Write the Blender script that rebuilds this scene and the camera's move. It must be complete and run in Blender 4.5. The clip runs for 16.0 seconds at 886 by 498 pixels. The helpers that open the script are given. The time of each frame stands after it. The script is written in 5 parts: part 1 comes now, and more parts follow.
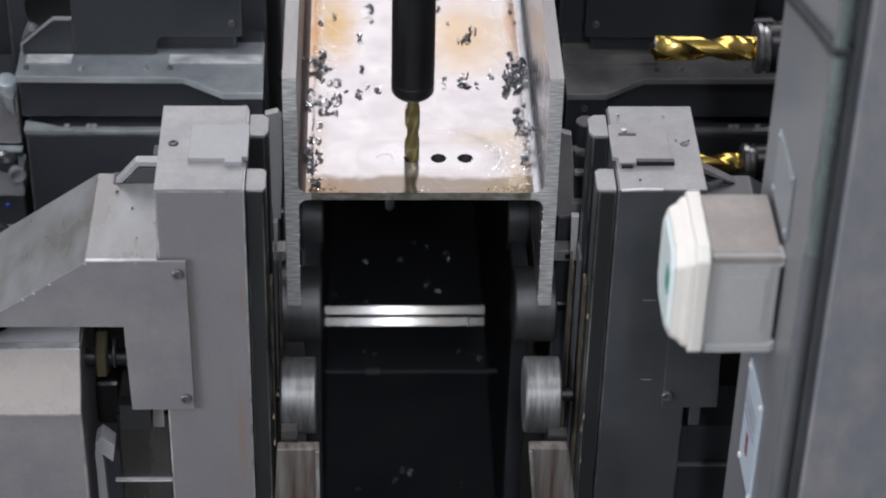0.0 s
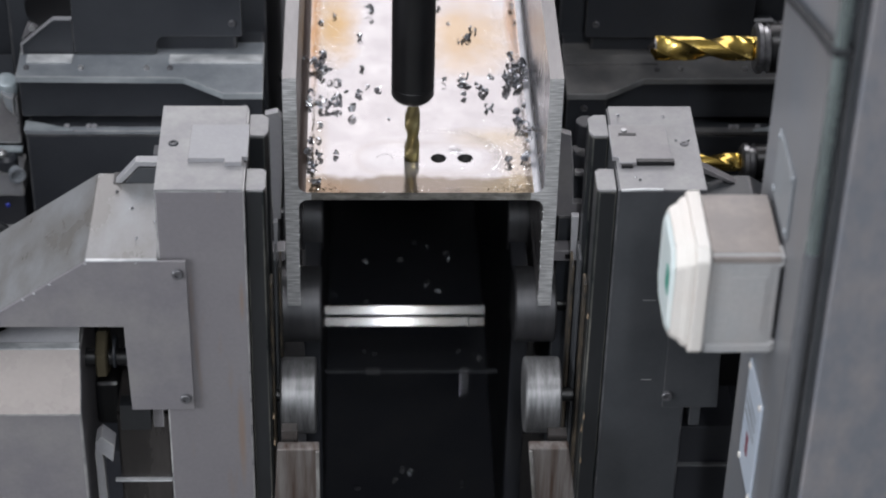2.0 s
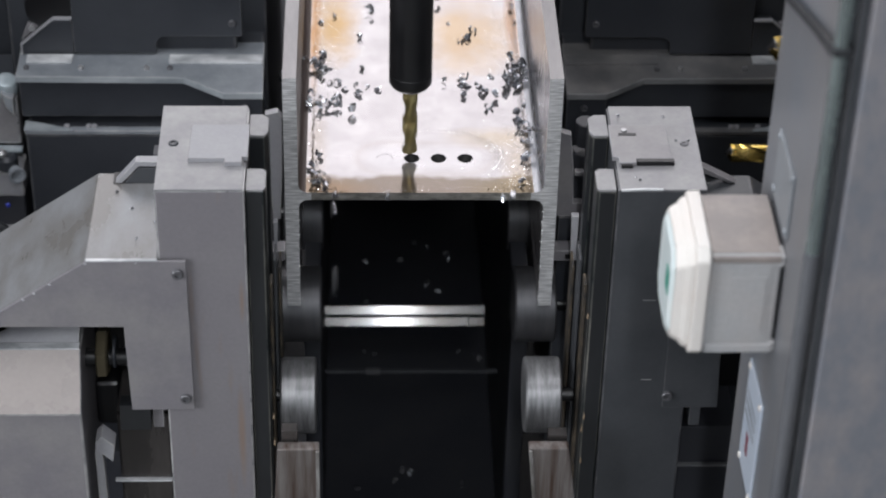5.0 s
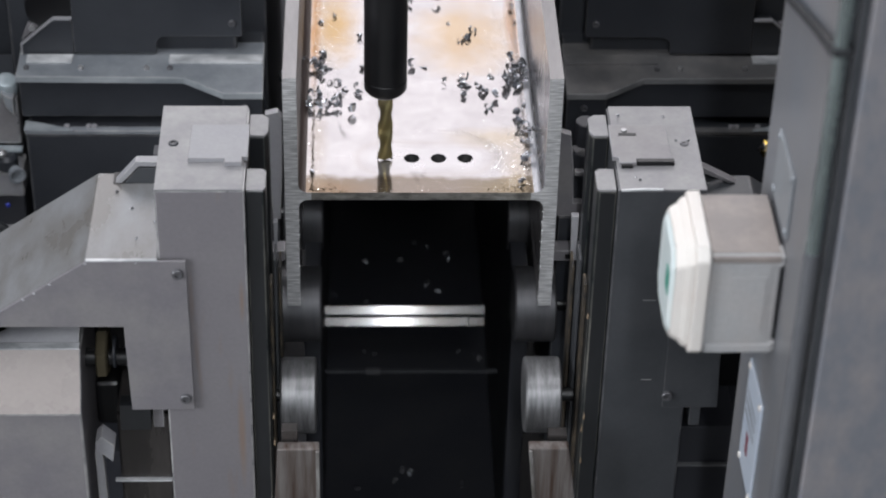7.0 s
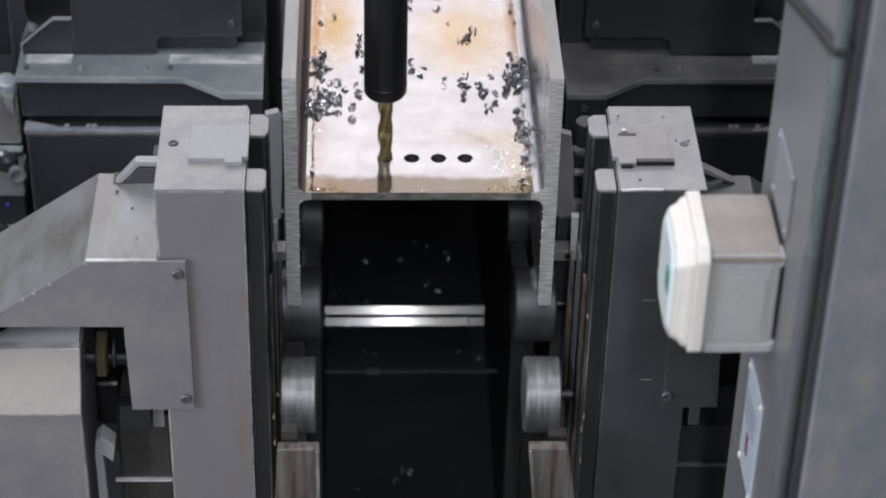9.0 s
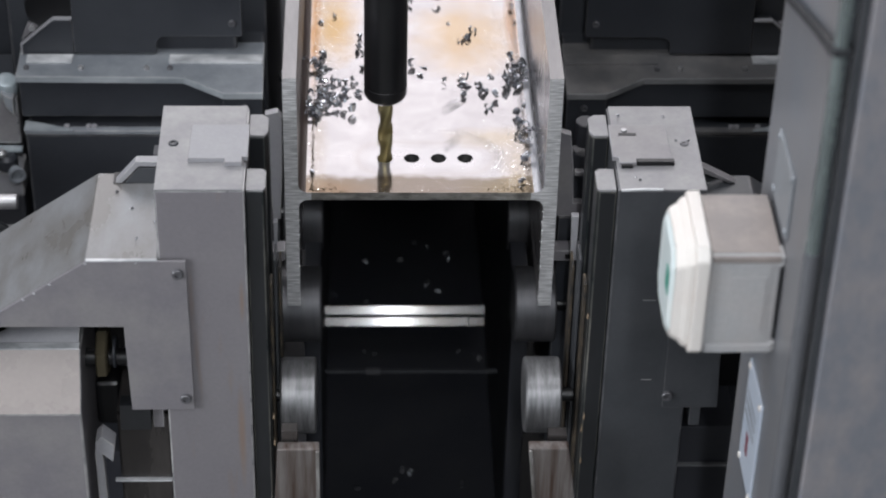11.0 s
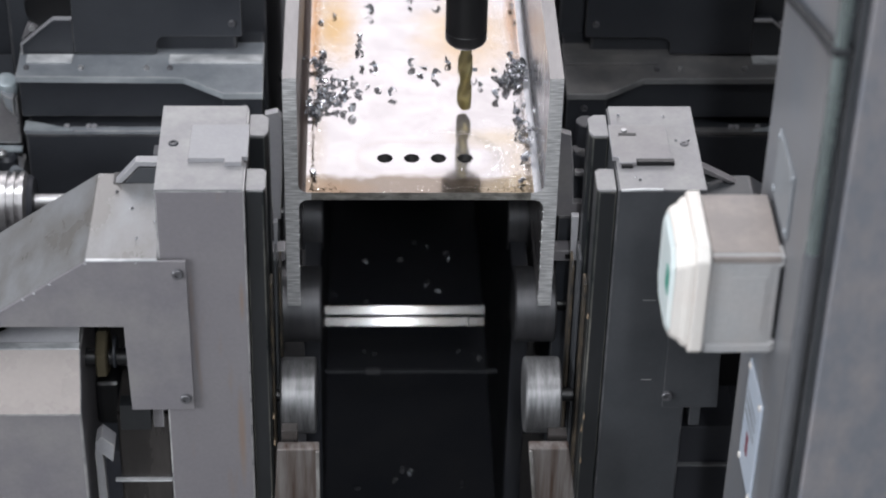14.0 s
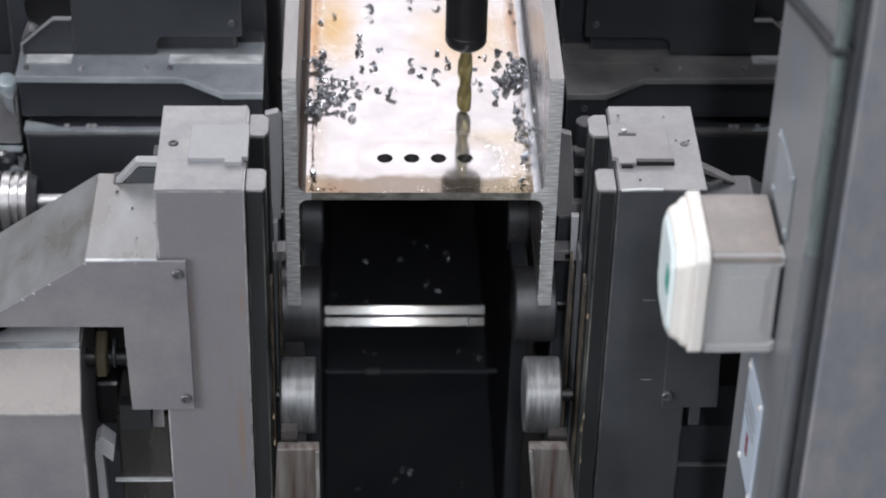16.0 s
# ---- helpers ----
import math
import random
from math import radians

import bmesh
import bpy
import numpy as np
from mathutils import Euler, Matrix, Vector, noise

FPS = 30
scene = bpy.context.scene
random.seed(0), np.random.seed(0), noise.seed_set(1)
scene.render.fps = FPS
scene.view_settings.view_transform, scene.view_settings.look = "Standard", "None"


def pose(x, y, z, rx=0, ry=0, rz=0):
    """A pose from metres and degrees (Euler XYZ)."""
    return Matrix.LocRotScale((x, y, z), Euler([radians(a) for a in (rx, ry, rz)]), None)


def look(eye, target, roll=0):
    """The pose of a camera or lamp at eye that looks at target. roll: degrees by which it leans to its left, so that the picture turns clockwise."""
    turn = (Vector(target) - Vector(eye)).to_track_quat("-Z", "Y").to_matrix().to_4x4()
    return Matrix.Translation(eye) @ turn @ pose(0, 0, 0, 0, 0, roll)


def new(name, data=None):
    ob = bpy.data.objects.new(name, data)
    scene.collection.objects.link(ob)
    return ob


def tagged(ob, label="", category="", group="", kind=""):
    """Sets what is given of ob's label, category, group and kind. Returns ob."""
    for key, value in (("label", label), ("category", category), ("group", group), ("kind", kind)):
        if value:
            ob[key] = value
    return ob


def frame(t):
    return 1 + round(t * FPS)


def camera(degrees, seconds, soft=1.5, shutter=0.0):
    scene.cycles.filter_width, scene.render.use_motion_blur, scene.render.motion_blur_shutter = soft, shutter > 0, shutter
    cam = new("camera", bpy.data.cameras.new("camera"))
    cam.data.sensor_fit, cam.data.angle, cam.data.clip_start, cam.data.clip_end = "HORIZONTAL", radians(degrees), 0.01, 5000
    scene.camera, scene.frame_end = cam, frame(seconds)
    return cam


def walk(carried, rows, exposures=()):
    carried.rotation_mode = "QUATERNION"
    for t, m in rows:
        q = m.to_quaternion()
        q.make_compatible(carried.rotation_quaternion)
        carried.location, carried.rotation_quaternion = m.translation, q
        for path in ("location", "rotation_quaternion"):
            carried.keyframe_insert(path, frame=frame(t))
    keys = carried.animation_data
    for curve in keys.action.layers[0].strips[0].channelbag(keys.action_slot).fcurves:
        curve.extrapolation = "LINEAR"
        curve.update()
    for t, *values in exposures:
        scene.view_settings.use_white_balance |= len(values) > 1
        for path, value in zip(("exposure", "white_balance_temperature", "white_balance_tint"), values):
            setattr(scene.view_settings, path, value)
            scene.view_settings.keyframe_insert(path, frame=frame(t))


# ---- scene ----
# the camera stands still on a tripod before the infeed end of the drilling line
cam = camera(21.53, 16.0, soft=2.0, shutter=0.5)
cam.data.dof.use_dof, cam.data.dof.focus_distance, cam.data.dof.aperture_fstop = True, 2.55, 5.4
EYE = pose(-0.0658, -2.0842, 2.5442, 53.084, -1.170, -1.625)
walk(cam, [(0, EYE), (16, EYE)], exposures=[(0, -0.04), (6, -0.03), (11.5, -0.01), (12.0, 0.09), (12.5, 0.11), (13.3, 0.12), (13.8, 0.14), (16, 0.14)])

# ---- light: a dim hall, a bright luminaire row beyond the machine, unseen lamps added on the near side ----
world = bpy.data.worlds.new("hall_air")
scene.world = world
world.use_nodes = True
world.node_tree.nodes["Background"].inputs[0].default_value = (0.78, 0.88, 1.0, 1)
world.node_tree.nodes["Background"].inputs[1].default_value = 0.10


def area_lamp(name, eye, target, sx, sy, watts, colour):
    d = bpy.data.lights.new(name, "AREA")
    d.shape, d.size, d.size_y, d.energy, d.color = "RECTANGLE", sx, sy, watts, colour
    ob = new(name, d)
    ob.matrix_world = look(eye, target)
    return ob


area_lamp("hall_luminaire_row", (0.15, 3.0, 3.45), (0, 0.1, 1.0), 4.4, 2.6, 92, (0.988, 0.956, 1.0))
# unseen lamp, placed for the light on the lid's west face
area_lamp("unseen_west_lamp", (-2.6, -1.6, 1.9), (-0.1, -0.1, 1.0), 1.6, 1.4, 57, (0.91, 0.94, 1.0))
area_lamp("aisle_flood_lamp", (0.048, -3.0, 3.8), (0, 0, 0.9), 0.11, 1.0, 46, (0.925, 0.947, 1.0))
# added fill, unseen: brightens the trough and the front faces
area_lamp("front_fill_lamp", (0.2, -4.6, 2.3), (0, 0.6, 0.75), 3.0, 2.2, 23, (0.84, 0.92, 1.0))
# added overhead fill, unseen: lifts the near faces
area_lamp("overhead_fill_lamp", (-0.6, -0.4, 3.9), (-0.2, 0, 1.0), 1.6, 0.5, 41, (0.945, 0.957, 1.0))

# ---- materials ----
def mat(name, base, rough=0.5, metal=0.0, other=None, scale=18.0, amount=0.5, bump=0.05, fine=220.0, stretch=(1, 1, 1), rough_var=0.12, spec=0.5):
    """A surface with blotches at one scale, grain at a finer one, and a little relief."""
    m = bpy.data.materials.new(name)
    m.use_nodes = True
    nt = m.node_tree
    b = nt.nodes["Principled BSDF"]
    tc = nt.nodes.new("ShaderNodeTexCoord")
    mp = nt.nodes.new("ShaderNodeMapping")
    mp.inputs["Scale"].default_value = stretch
    nt.links.new(tc.outputs["Object"], mp.inputs[0])
    n1 = nt.nodes.new("ShaderNodeTexNoise")
    n1.inputs["Scale"].default_value, n1.inputs["Detail"].default_value, n1.inputs["Roughness"].default_value = scale, 6, 0.62
    n2 = nt.nodes.new("ShaderNodeTexNoise")
    n2.inputs["Scale"].default_value, n2.inputs["Detail"].default_value = fine, 3
    for n in (n1, n2):
        nt.links.new(mp.outputs[0], n.inputs["Vector"])
    ramp = nt.nodes.new("ShaderNodeMapRange")
    ramp.inputs["From Min"].default_value, ramp.inputs["From Max"].default_value = 0.38, 0.68
    nt.links.new(n1.outputs["Fac"], ramp.inputs["Value"])
    mul = nt.nodes.new("ShaderNodeMath")
    mul.operation = "MULTIPLY"
    mul.inputs[1].default_value = amount
    nt.links.new(ramp.outputs[0], mul.inputs[0])
    mix = nt.nodes.new("ShaderNodeMix")
    mix.data_type = "RGBA"
    other = other or tuple(min(1, c * 1.35) for c in base)
    mix.inputs["A"].default_value, mix.inputs["B"].default_value = (*base, 1), (*other, 1)
    nt.links.new(mul.outputs[0], mix.inputs["Factor"])
    grain = nt.nodes.new("ShaderNodeMix")
    grain.data_type, grain.blend_type = "RGBA", "OVERLAY"
    grain.inputs["Factor"].default_value = 0.10
    nt.links.new(mix.outputs["Result"], grain.inputs["A"])
    nt.links.new(n2.outputs["Fac"], grain.inputs["B"])
    nt.links.new(grain.outputs["Result"], b.inputs["Base Color"])
    rr = nt.nodes.new("ShaderNodeMapRange")
    rr.inputs["To Min"].default_value, rr.inputs["To Max"].default_value = max(0.03, rough - rough_var), min(1, rough + rough_var)
    nt.links.new(n1.outputs["Fac"], rr.inputs["Value"])
    nt.links.new(rr.outputs[0], b.inputs["Roughness"])
    b.inputs["Metallic"].default_value = metal
    b.inputs["Specular IOR Level"].default_value = spec
    bp = nt.nodes.new("ShaderNodeBump")
    bp.inputs["Strength"].default_value, bp.inputs["Distance"].default_value = bump, 0.0004
    nt.links.new(n2.outputs["Fac"], bp.inputs["Height"])
    nt.links.new(bp.outputs[0], b.inputs["Normal"])
    return m


GREY = mat("machine_grey_paint", (0.198, 0.188, 0.204), 0.40, other=(0.28, 0.269, 0.262), scale=15, amount=0.6, bump=0.04)
GREY_TOP = mat("worn_and_lit_grey_paint", (0.30, 0.30, 0.32), 0.40, other=(0.36, 0.36, 0.37), scale=14, amount=0.6, bump=0.05)
# stained grey, paler than the sides because tops face the light
CAP_TOP = mat("stained_lit_cap_paint", (0.245, 0.242, 0.252), 0.38, other=(0.36, 0.355, 0.355), scale=26, amount=0.85, bump=0.06, rough_var=0.2)
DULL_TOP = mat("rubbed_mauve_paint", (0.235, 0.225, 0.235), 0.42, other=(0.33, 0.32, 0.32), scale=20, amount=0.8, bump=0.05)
OILED = mat("oil_soaked_steel", (0.027, 0.029, 0.036), 0.45, other=(0.042, 0.043, 0.048), scale=12, amount=0.8, bump=0.1)
POST_DARK = mat("shaded_post_paint", (0.115, 0.12, 0.132), 0.55, other=(0.15, 0.15, 0.155), scale=12, amount=0.7, bump=0.03)
# for dark parts, and for the shade painted on the east column and bracket
GRAPHITE_AND_SHADE = mat("graphite_and_shaded_grey", (0.046, 0.050, 0.056), 0.40, other=(0.072, 0.075, 0.082), scale=12, amount=0.7, bump=0.04)
DARK = mat("dark_machine_paint", (0.030, 0.033, 0.040), 0.44, other=(0.050, 0.054, 0.062), scale=8, amount=0.6, bump=0.05)
BLACK = mat("oily_black_steel", (0.034, 0.036, 0.044), 0.5, other=(0.052, 0.054, 0.062), scale=10, amount=0.5, bump=0.05)
BARE = mat("scuffed_bare_steel", (0.42, 0.42, 0.43), 0.38, 0.75, other=(0.6, 0.6, 0.6), scale=30, amount=0.7, bump=0.1)
ROLLER = mat("turned_roller_steel", (0.15, 0.15, 0.155), 0.42, 0.65, other=(0.40, 0.40, 0.405), scale=36, amount=0.75, bump=0.2, fine=240, stretch=(3.5, 0.8, 0.45))
DARK_ROLLER = mat("blackened_roller_steel", (0.068, 0.068, 0.074), 0.44, 0.5, other=(0.13, 0.13, 0.135), scale=14, amount=0.6, stretch=(6, 1, 1))
CHROME = mat("polished_rod_steel", (0.020, 0.020, 0.020), 0.16, 1.0, other=(0.008, 0.006, 0.004), scale=16, amount=0.9, bump=0.01, rough_var=0.03)
CHROME.node_tree.nodes["Principled BSDF"].inputs["Coat Weight"].default_value = 0.38
CHROME.node_tree.nodes["Principled BSDF"].inputs["Coat Roughness"].default_value = 0.065
RUSTY = mat("rubbed_rusty_steel", (0.27, 0.25, 0.24), 0.36, 0.55, other=(0.075, 0.040, 0.026), scale=40, amount=0.95, bump=0.25, stretch=(2.2, 1, 0.12))
RUB_EDGE = mat("patchy_rubbed_edge", (0.16, 0.145, 0.135), 0.38, 0.5, other=(0.50, 0.49, 0.48), scale=60, amount=0.9, bump=0.2, stretch=(1, 1, 0.3))
FLECK = mat("tan_rust_fleck", (0.24, 0.165, 0.10), 0.55, other=(0.42, 0.34, 0.25), scale=300, amount=0.8)
RUST_EDGE = mat("rust_streaked_edge", (0.040, 0.039, 0.038), 0.45, 0.3, other=(0.36, 0.27, 0.17), scale=60, amount=0.34, bump=0.1, stretch=(1, 1, 0.6))
# black steel of the spindles, and the black fill of shaded gaps
SPINDLE_AND_SHADE = mat("black_oxide_and_shade", (0.010, 0.010, 0.011), 0.34, 0.2, other=(0.018, 0.018, 0.02), scale=20, amount=0.5, bump=0.03)
GOLD = mat("gold_nitride_coating", (0.72, 0.50, 0.12), 0.24, 1.0, other=(0.85, 0.66, 0.25), scale=60, amount=0.6, bump=0.02)
GOLD_DULL = mat("worn_gold_coating", (0.46, 0.38, 0.16), 0.36, 0.9, other=(0.33, 0.29, 0.17), scale=60, amount=0.7, bump=0.03)
BRASS = mat("yellow_passivated_nut", (0.115, 0.098, 0.062), 0.4, 0.6, scale=40, amount=0.5)
CHUCK = mat("scuffed_chuck_steel", (0.44, 0.43, 0.435), 0.36, 0.85, other=(0.70, 0.69, 0.69), scale=50, amount=0.8, bump=0.1, stretch=(0.4, 1, 1))
NUT = mat("dull_collet_steel", (0.22, 0.22, 0.23), 0.32, 0.85, other=(0.62, 0.62, 0.63), scale=60, amount=0.7, bump=0.05)
SILVER = mat("ground_collet_steel", (0.55, 0.55, 0.56), 0.25, 1.0, scale=40, amount=0.4, bump=0.03)
# blued steel; pale and near-black patches paint glints on the curls
CHIP = mat("blued_chip_with_glints", (0.78, 0.79, 0.83), 0.14, 0.85, other=(0.022, 0.024, 0.045), scale=130, amount=1.0, bump=0.0)
GRIT = mat("oily_brown_grit", (0.09, 0.066, 0.045), 0.4, 0.3, other=(0.22, 0.155, 0.095), scale=200, amount=0.9, bump=0.0)
DUST = mat("bright_splinter_steel", (0.97, 0.96, 0.95), 0.22, 0.9, other=(0.72, 0.68, 0.63), scale=300, amount=0.9, bump=0.0)
DUSTY_SHADE = mat("dusty_shaded_plastic", (0.255, 0.228, 0.215), 0.42, other=(0.37, 0.32, 0.295), scale=30, amount=0.8, bump=0.05)
LID_FACE = mat("aged_pale_plastic", (0.78, 0.88, 0.88), 0.36, other=(0.83, 0.85, 0.83), scale=24, amount=0.7, bump=0.02)
WHITE = mat("ivory_plastic_lid", (0.82, 0.785, 0.74), 0.38, other=(0.79, 0.715, 0.665), scale=16, amount=0.5, bump=0.02)
BOXGREY = mat("light_grey_plastic", (0.42, 0.43, 0.44), 0.34, other=(0.48, 0.45, 0.435), scale=12, amount=0.6, bump=0.02)
# the warm second tone paints in the reflections on the post
POST = mat("blue_grey_post_paint", (0.164, 0.179, 0.202), 0.36, other=(0.230, 0.218, 0.216), scale=5, amount=0.9, bump=0.04)
POST_FRONT = mat("speckled_post_paint", (0.205, 0.213, 0.238), 0.42, other=(0.290, 0.272, 0.278), scale=42, amount=1.0, bump=0.05, stretch=(1, 1, 0.5))
BOLT = mat("dull_bolt_steel", (0.16, 0.16, 0.17), 0.4, 0.6, scale=40, amount=0.5)
BEIGE = mat("beige_chamfer_paint", (0.35, 0.315, 0.30), 0.26, other=(0.41, 0.365, 0.345), scale=9, amount=0.7, bump=0.03)
CABLE = mat("black_rubber_cable", (0.025, 0.027, 0.03), 0.5, amount=0.3)
CONDUIT = mat("galvanised_conduit", (0.30, 0.355, 0.36), 0.27, 0.9, other=(0.58, 0.69, 0.69), scale=60, amount=0.9, stretch=(1, 1, 0.12))
SIGN = mat("printed_sign_face", (0.55, 0.62, 0.72), 0.4, other=(0.66, 0.7, 0.76), scale=20, amount=0.5, bump=0.01)
SIGN_CLEAR = mat("dull_aluminium_plate", (0.27, 0.29, 0.31), 0.4, 0.2, scale=20, amount=0.5)
RED = mat("red_print", (0.26, 0.06, 0.09), 0.4)
BLUE = mat("blue_plastic", (0.03, 0.05, 0.42), 0.3)
GREEN = mat("green_print", (0.03, 0.30, 0.22), 0.4)
CONCRETE = mat("workshop_concrete", (0.22, 0.22, 0.21), 0.7, other=(0.30, 0.29, 0.28), scale=3, amount=0.8, bump=0.2, fine=60)
PLASTER = mat("hall_wall_paint", (0.30, 0.31, 0.32), 0.8, other=(0.36, 0.36, 0.36), scale=2, amount=0.7, fine=40)


# edge colours: rubbed paint, and a painted highlight along every bevel
EDGE = mat("rubbed_paint_and_highlight", (0.28, 0.28, 0.29), 0.30, 0.3, other=(0.62, 0.61, 0.60), scale=34, amount=0.9, bump=0.05)
EDGE_DARK = mat("dark_rubbed_edge_highlight", (0.05, 0.052, 0.058), 0.36, 0.1, other=(0.13, 0.13, 0.135), scale=40, amount=0.8, bump=0.05)
WORN = {"machine_grey_paint": EDGE, "worn_and_lit_grey_paint": EDGE, "rubbed_mauve_paint": EDGE, "streaked_grey_paint": EDGE, "beige_chamfer_paint": EDGE, "blue_grey_ledge_paint": EDGE, "graphite_and_shaded_grey": EDGE_DARK, "dark_machine_paint": EDGE_DARK, "rubbed_rusty_steel": EDGE}


def streaked(name, base, other, colour, amount):
    """Grey paint with a few brown runs down its face."""
    m = mat(name, base, 0.42, other=other, scale=9, amount=0.5, bump=0.04)
    nt = m.node_tree
    b = nt.nodes["Principled BSDF"]
    src = b.inputs["Base Color"].links[0].from_socket
    tc = nt.nodes.new("ShaderNodeTexCoord")
    mp = nt.nodes.new("ShaderNodeMapping")
    mp.inputs["Scale"].default_value, mp.inputs["Location"].default_value = (60, 60, 7), (3.1, 0, 1.7)
    nt.links.new(tc.outputs["Object"], mp.inputs[0])
    n = nt.nodes.new("ShaderNodeTexNoise")
    n.inputs["Scale"].default_value, n.inputs["Detail"].default_value = 1.0, 4
    nt.links.new(mp.outputs[0], n.inputs["Vector"])
    q = nt.nodes.new("ShaderNodeMapRange")
    q.inputs["From Min"].default_value, q.inputs["From Max"].default_value, q.inputs["To Max"].default_value = 0.57, 0.72, amount
    nt.links.new(n.outputs["Fac"], q.inputs["Value"])
    mx = nt.nodes.new("ShaderNodeMix")
    mx.data_type = "RGBA"
    mx.inputs["B"].default_value = (*colour, 1)
    nt.links.new(q.outputs[0], mx.inputs["Factor"])
    nt.links.new(src, mx.inputs["A"])
    src = mx.outputs["Result"]
    # two brown runs low on the face
    for c, e in (((-0.1975, -0.15, 0.835), (0.0045, 0.2, 0.075)), ((-0.192, -0.15, 1.02), (0.003, 0.2, 0.03))):
        sub = nt.nodes.new("ShaderNodeVectorMath")
        sub.operation = "SUBTRACT"
        sub.inputs[1].default_value = c
        dv = nt.nodes.new("ShaderNodeVectorMath")
        dv.operation = "DIVIDE"
        dv.inputs[1].default_value = e
        ln = nt.nodes.new("ShaderNodeVectorMath")
        ln.operation = "LENGTH"
        nt.links.new(tc.outputs["Object"], sub.inputs[0])
        nt.links.new(sub.outputs[0], dv.inputs[0])
        nt.links.new(dv.outputs[0], ln.inputs[0])
        add = nt.nodes.new("ShaderNodeMath")
        add.operation = "MULTIPLY_ADD"
        add.inputs[1].default_value = 1.2
        nt.links.new(n.outputs["Fac"], add.inputs[0])
        nt.links.new(ln.outputs["Value"], add.inputs[2])
        q = nt.nodes.new("ShaderNodeMapRange")
        q.inputs["From Min"].default_value, q.inputs["From Max"].default_value, q.inputs["To Max"].default_value = 1.65, 0.7, 0.6
        nt.links.new(add.outputs[0], q.inputs["Value"])
        mx = nt.nodes.new("ShaderNodeMix")
        mx.data_type = "RGBA"
        mx.inputs["B"].default_value = (0.25, 0.16, 0.105, 1)
        nt.links.new(q.outputs[0], mx.inputs["Factor"])
        nt.links.new(src, mx.inputs["A"])
        src = mx.outputs["Result"]
    nt.links.new(src, b.inputs["Base Color"])
    return m


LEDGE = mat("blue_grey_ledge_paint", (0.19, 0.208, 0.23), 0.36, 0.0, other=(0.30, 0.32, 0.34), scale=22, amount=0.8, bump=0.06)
# darker copy of the ledge paint, for the shade on the east side
LEDGE_EAST_SHADE = mat("shaded_ledge_paint", (0.115, 0.115, 0.118), 0.34, 0.0, other=(0.23, 0.22, 0.21), scale=22, amount=0.7, bump=0.06)
PALE = mat("scraped_paint_and_highlight", (0.34, 0.355, 0.37), 0.36, 0.15, other=(0.86, 0.87, 0.88), scale=45, amount=0.9, bump=0.1, stretch=(0.5, 1, 1))
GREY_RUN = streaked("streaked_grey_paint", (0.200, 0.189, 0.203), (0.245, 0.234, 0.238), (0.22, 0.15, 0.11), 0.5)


SHOULDER = mat("oil_wiped_grey_paint", (0.150, 0.144, 0.137), 0.30, other=(0.250, 0.260, 0.276), scale=14, amount=0.95, bump=0.06, stretch=(1.4, 0.6, 0.8), rough_var=0.16, spec=0.7)
HOUSING = mat("brown_tinged_steel", (0.050, 0.046, 0.045), 0.28, 0.5, other=(0.115, 0.105, 0.10), scale=14, amount=0.8, bump=0.06, stretch=(2, 1, 0.4))
BAR_DARK = mat("oiled_guide_bar_steel", (0.016, 0.0175, 0.0195), 0.32, 0.1, other=(0.029, 0.031, 0.035), scale=14, amount=0.7, bump=0.04, stretch=(1, 1, 0.3))
BAR_EDGE = mat("rubbed_guide_bar_edge", (0.03, 0.036, 0.037), 0.30, 0.3, other=(0.26, 0.25, 0.22), scale=36, amount=0.8, bump=0.05, stretch=(1, 1, 0.25))
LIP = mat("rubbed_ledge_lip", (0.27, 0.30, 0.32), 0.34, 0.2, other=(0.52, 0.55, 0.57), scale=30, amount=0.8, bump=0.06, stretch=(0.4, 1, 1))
# the lip's darker east copy, shade put into its colour
LIP_EAST_SHADE = mat("shaded_ledge_lip", (0.17, 0.175, 0.18), 0.34, 0.2, other=(0.36, 0.36, 0.36), scale=30, amount=0.8, bump=0.06, stretch=(0.4, 1, 1))
ANODISED = mat("bluish_cast_fitting", (0.34, 0.40, 0.43), 0.34, 0.3, other=(0.55, 0.60, 0.62), scale=40, amount=0.8, bump=0.08)


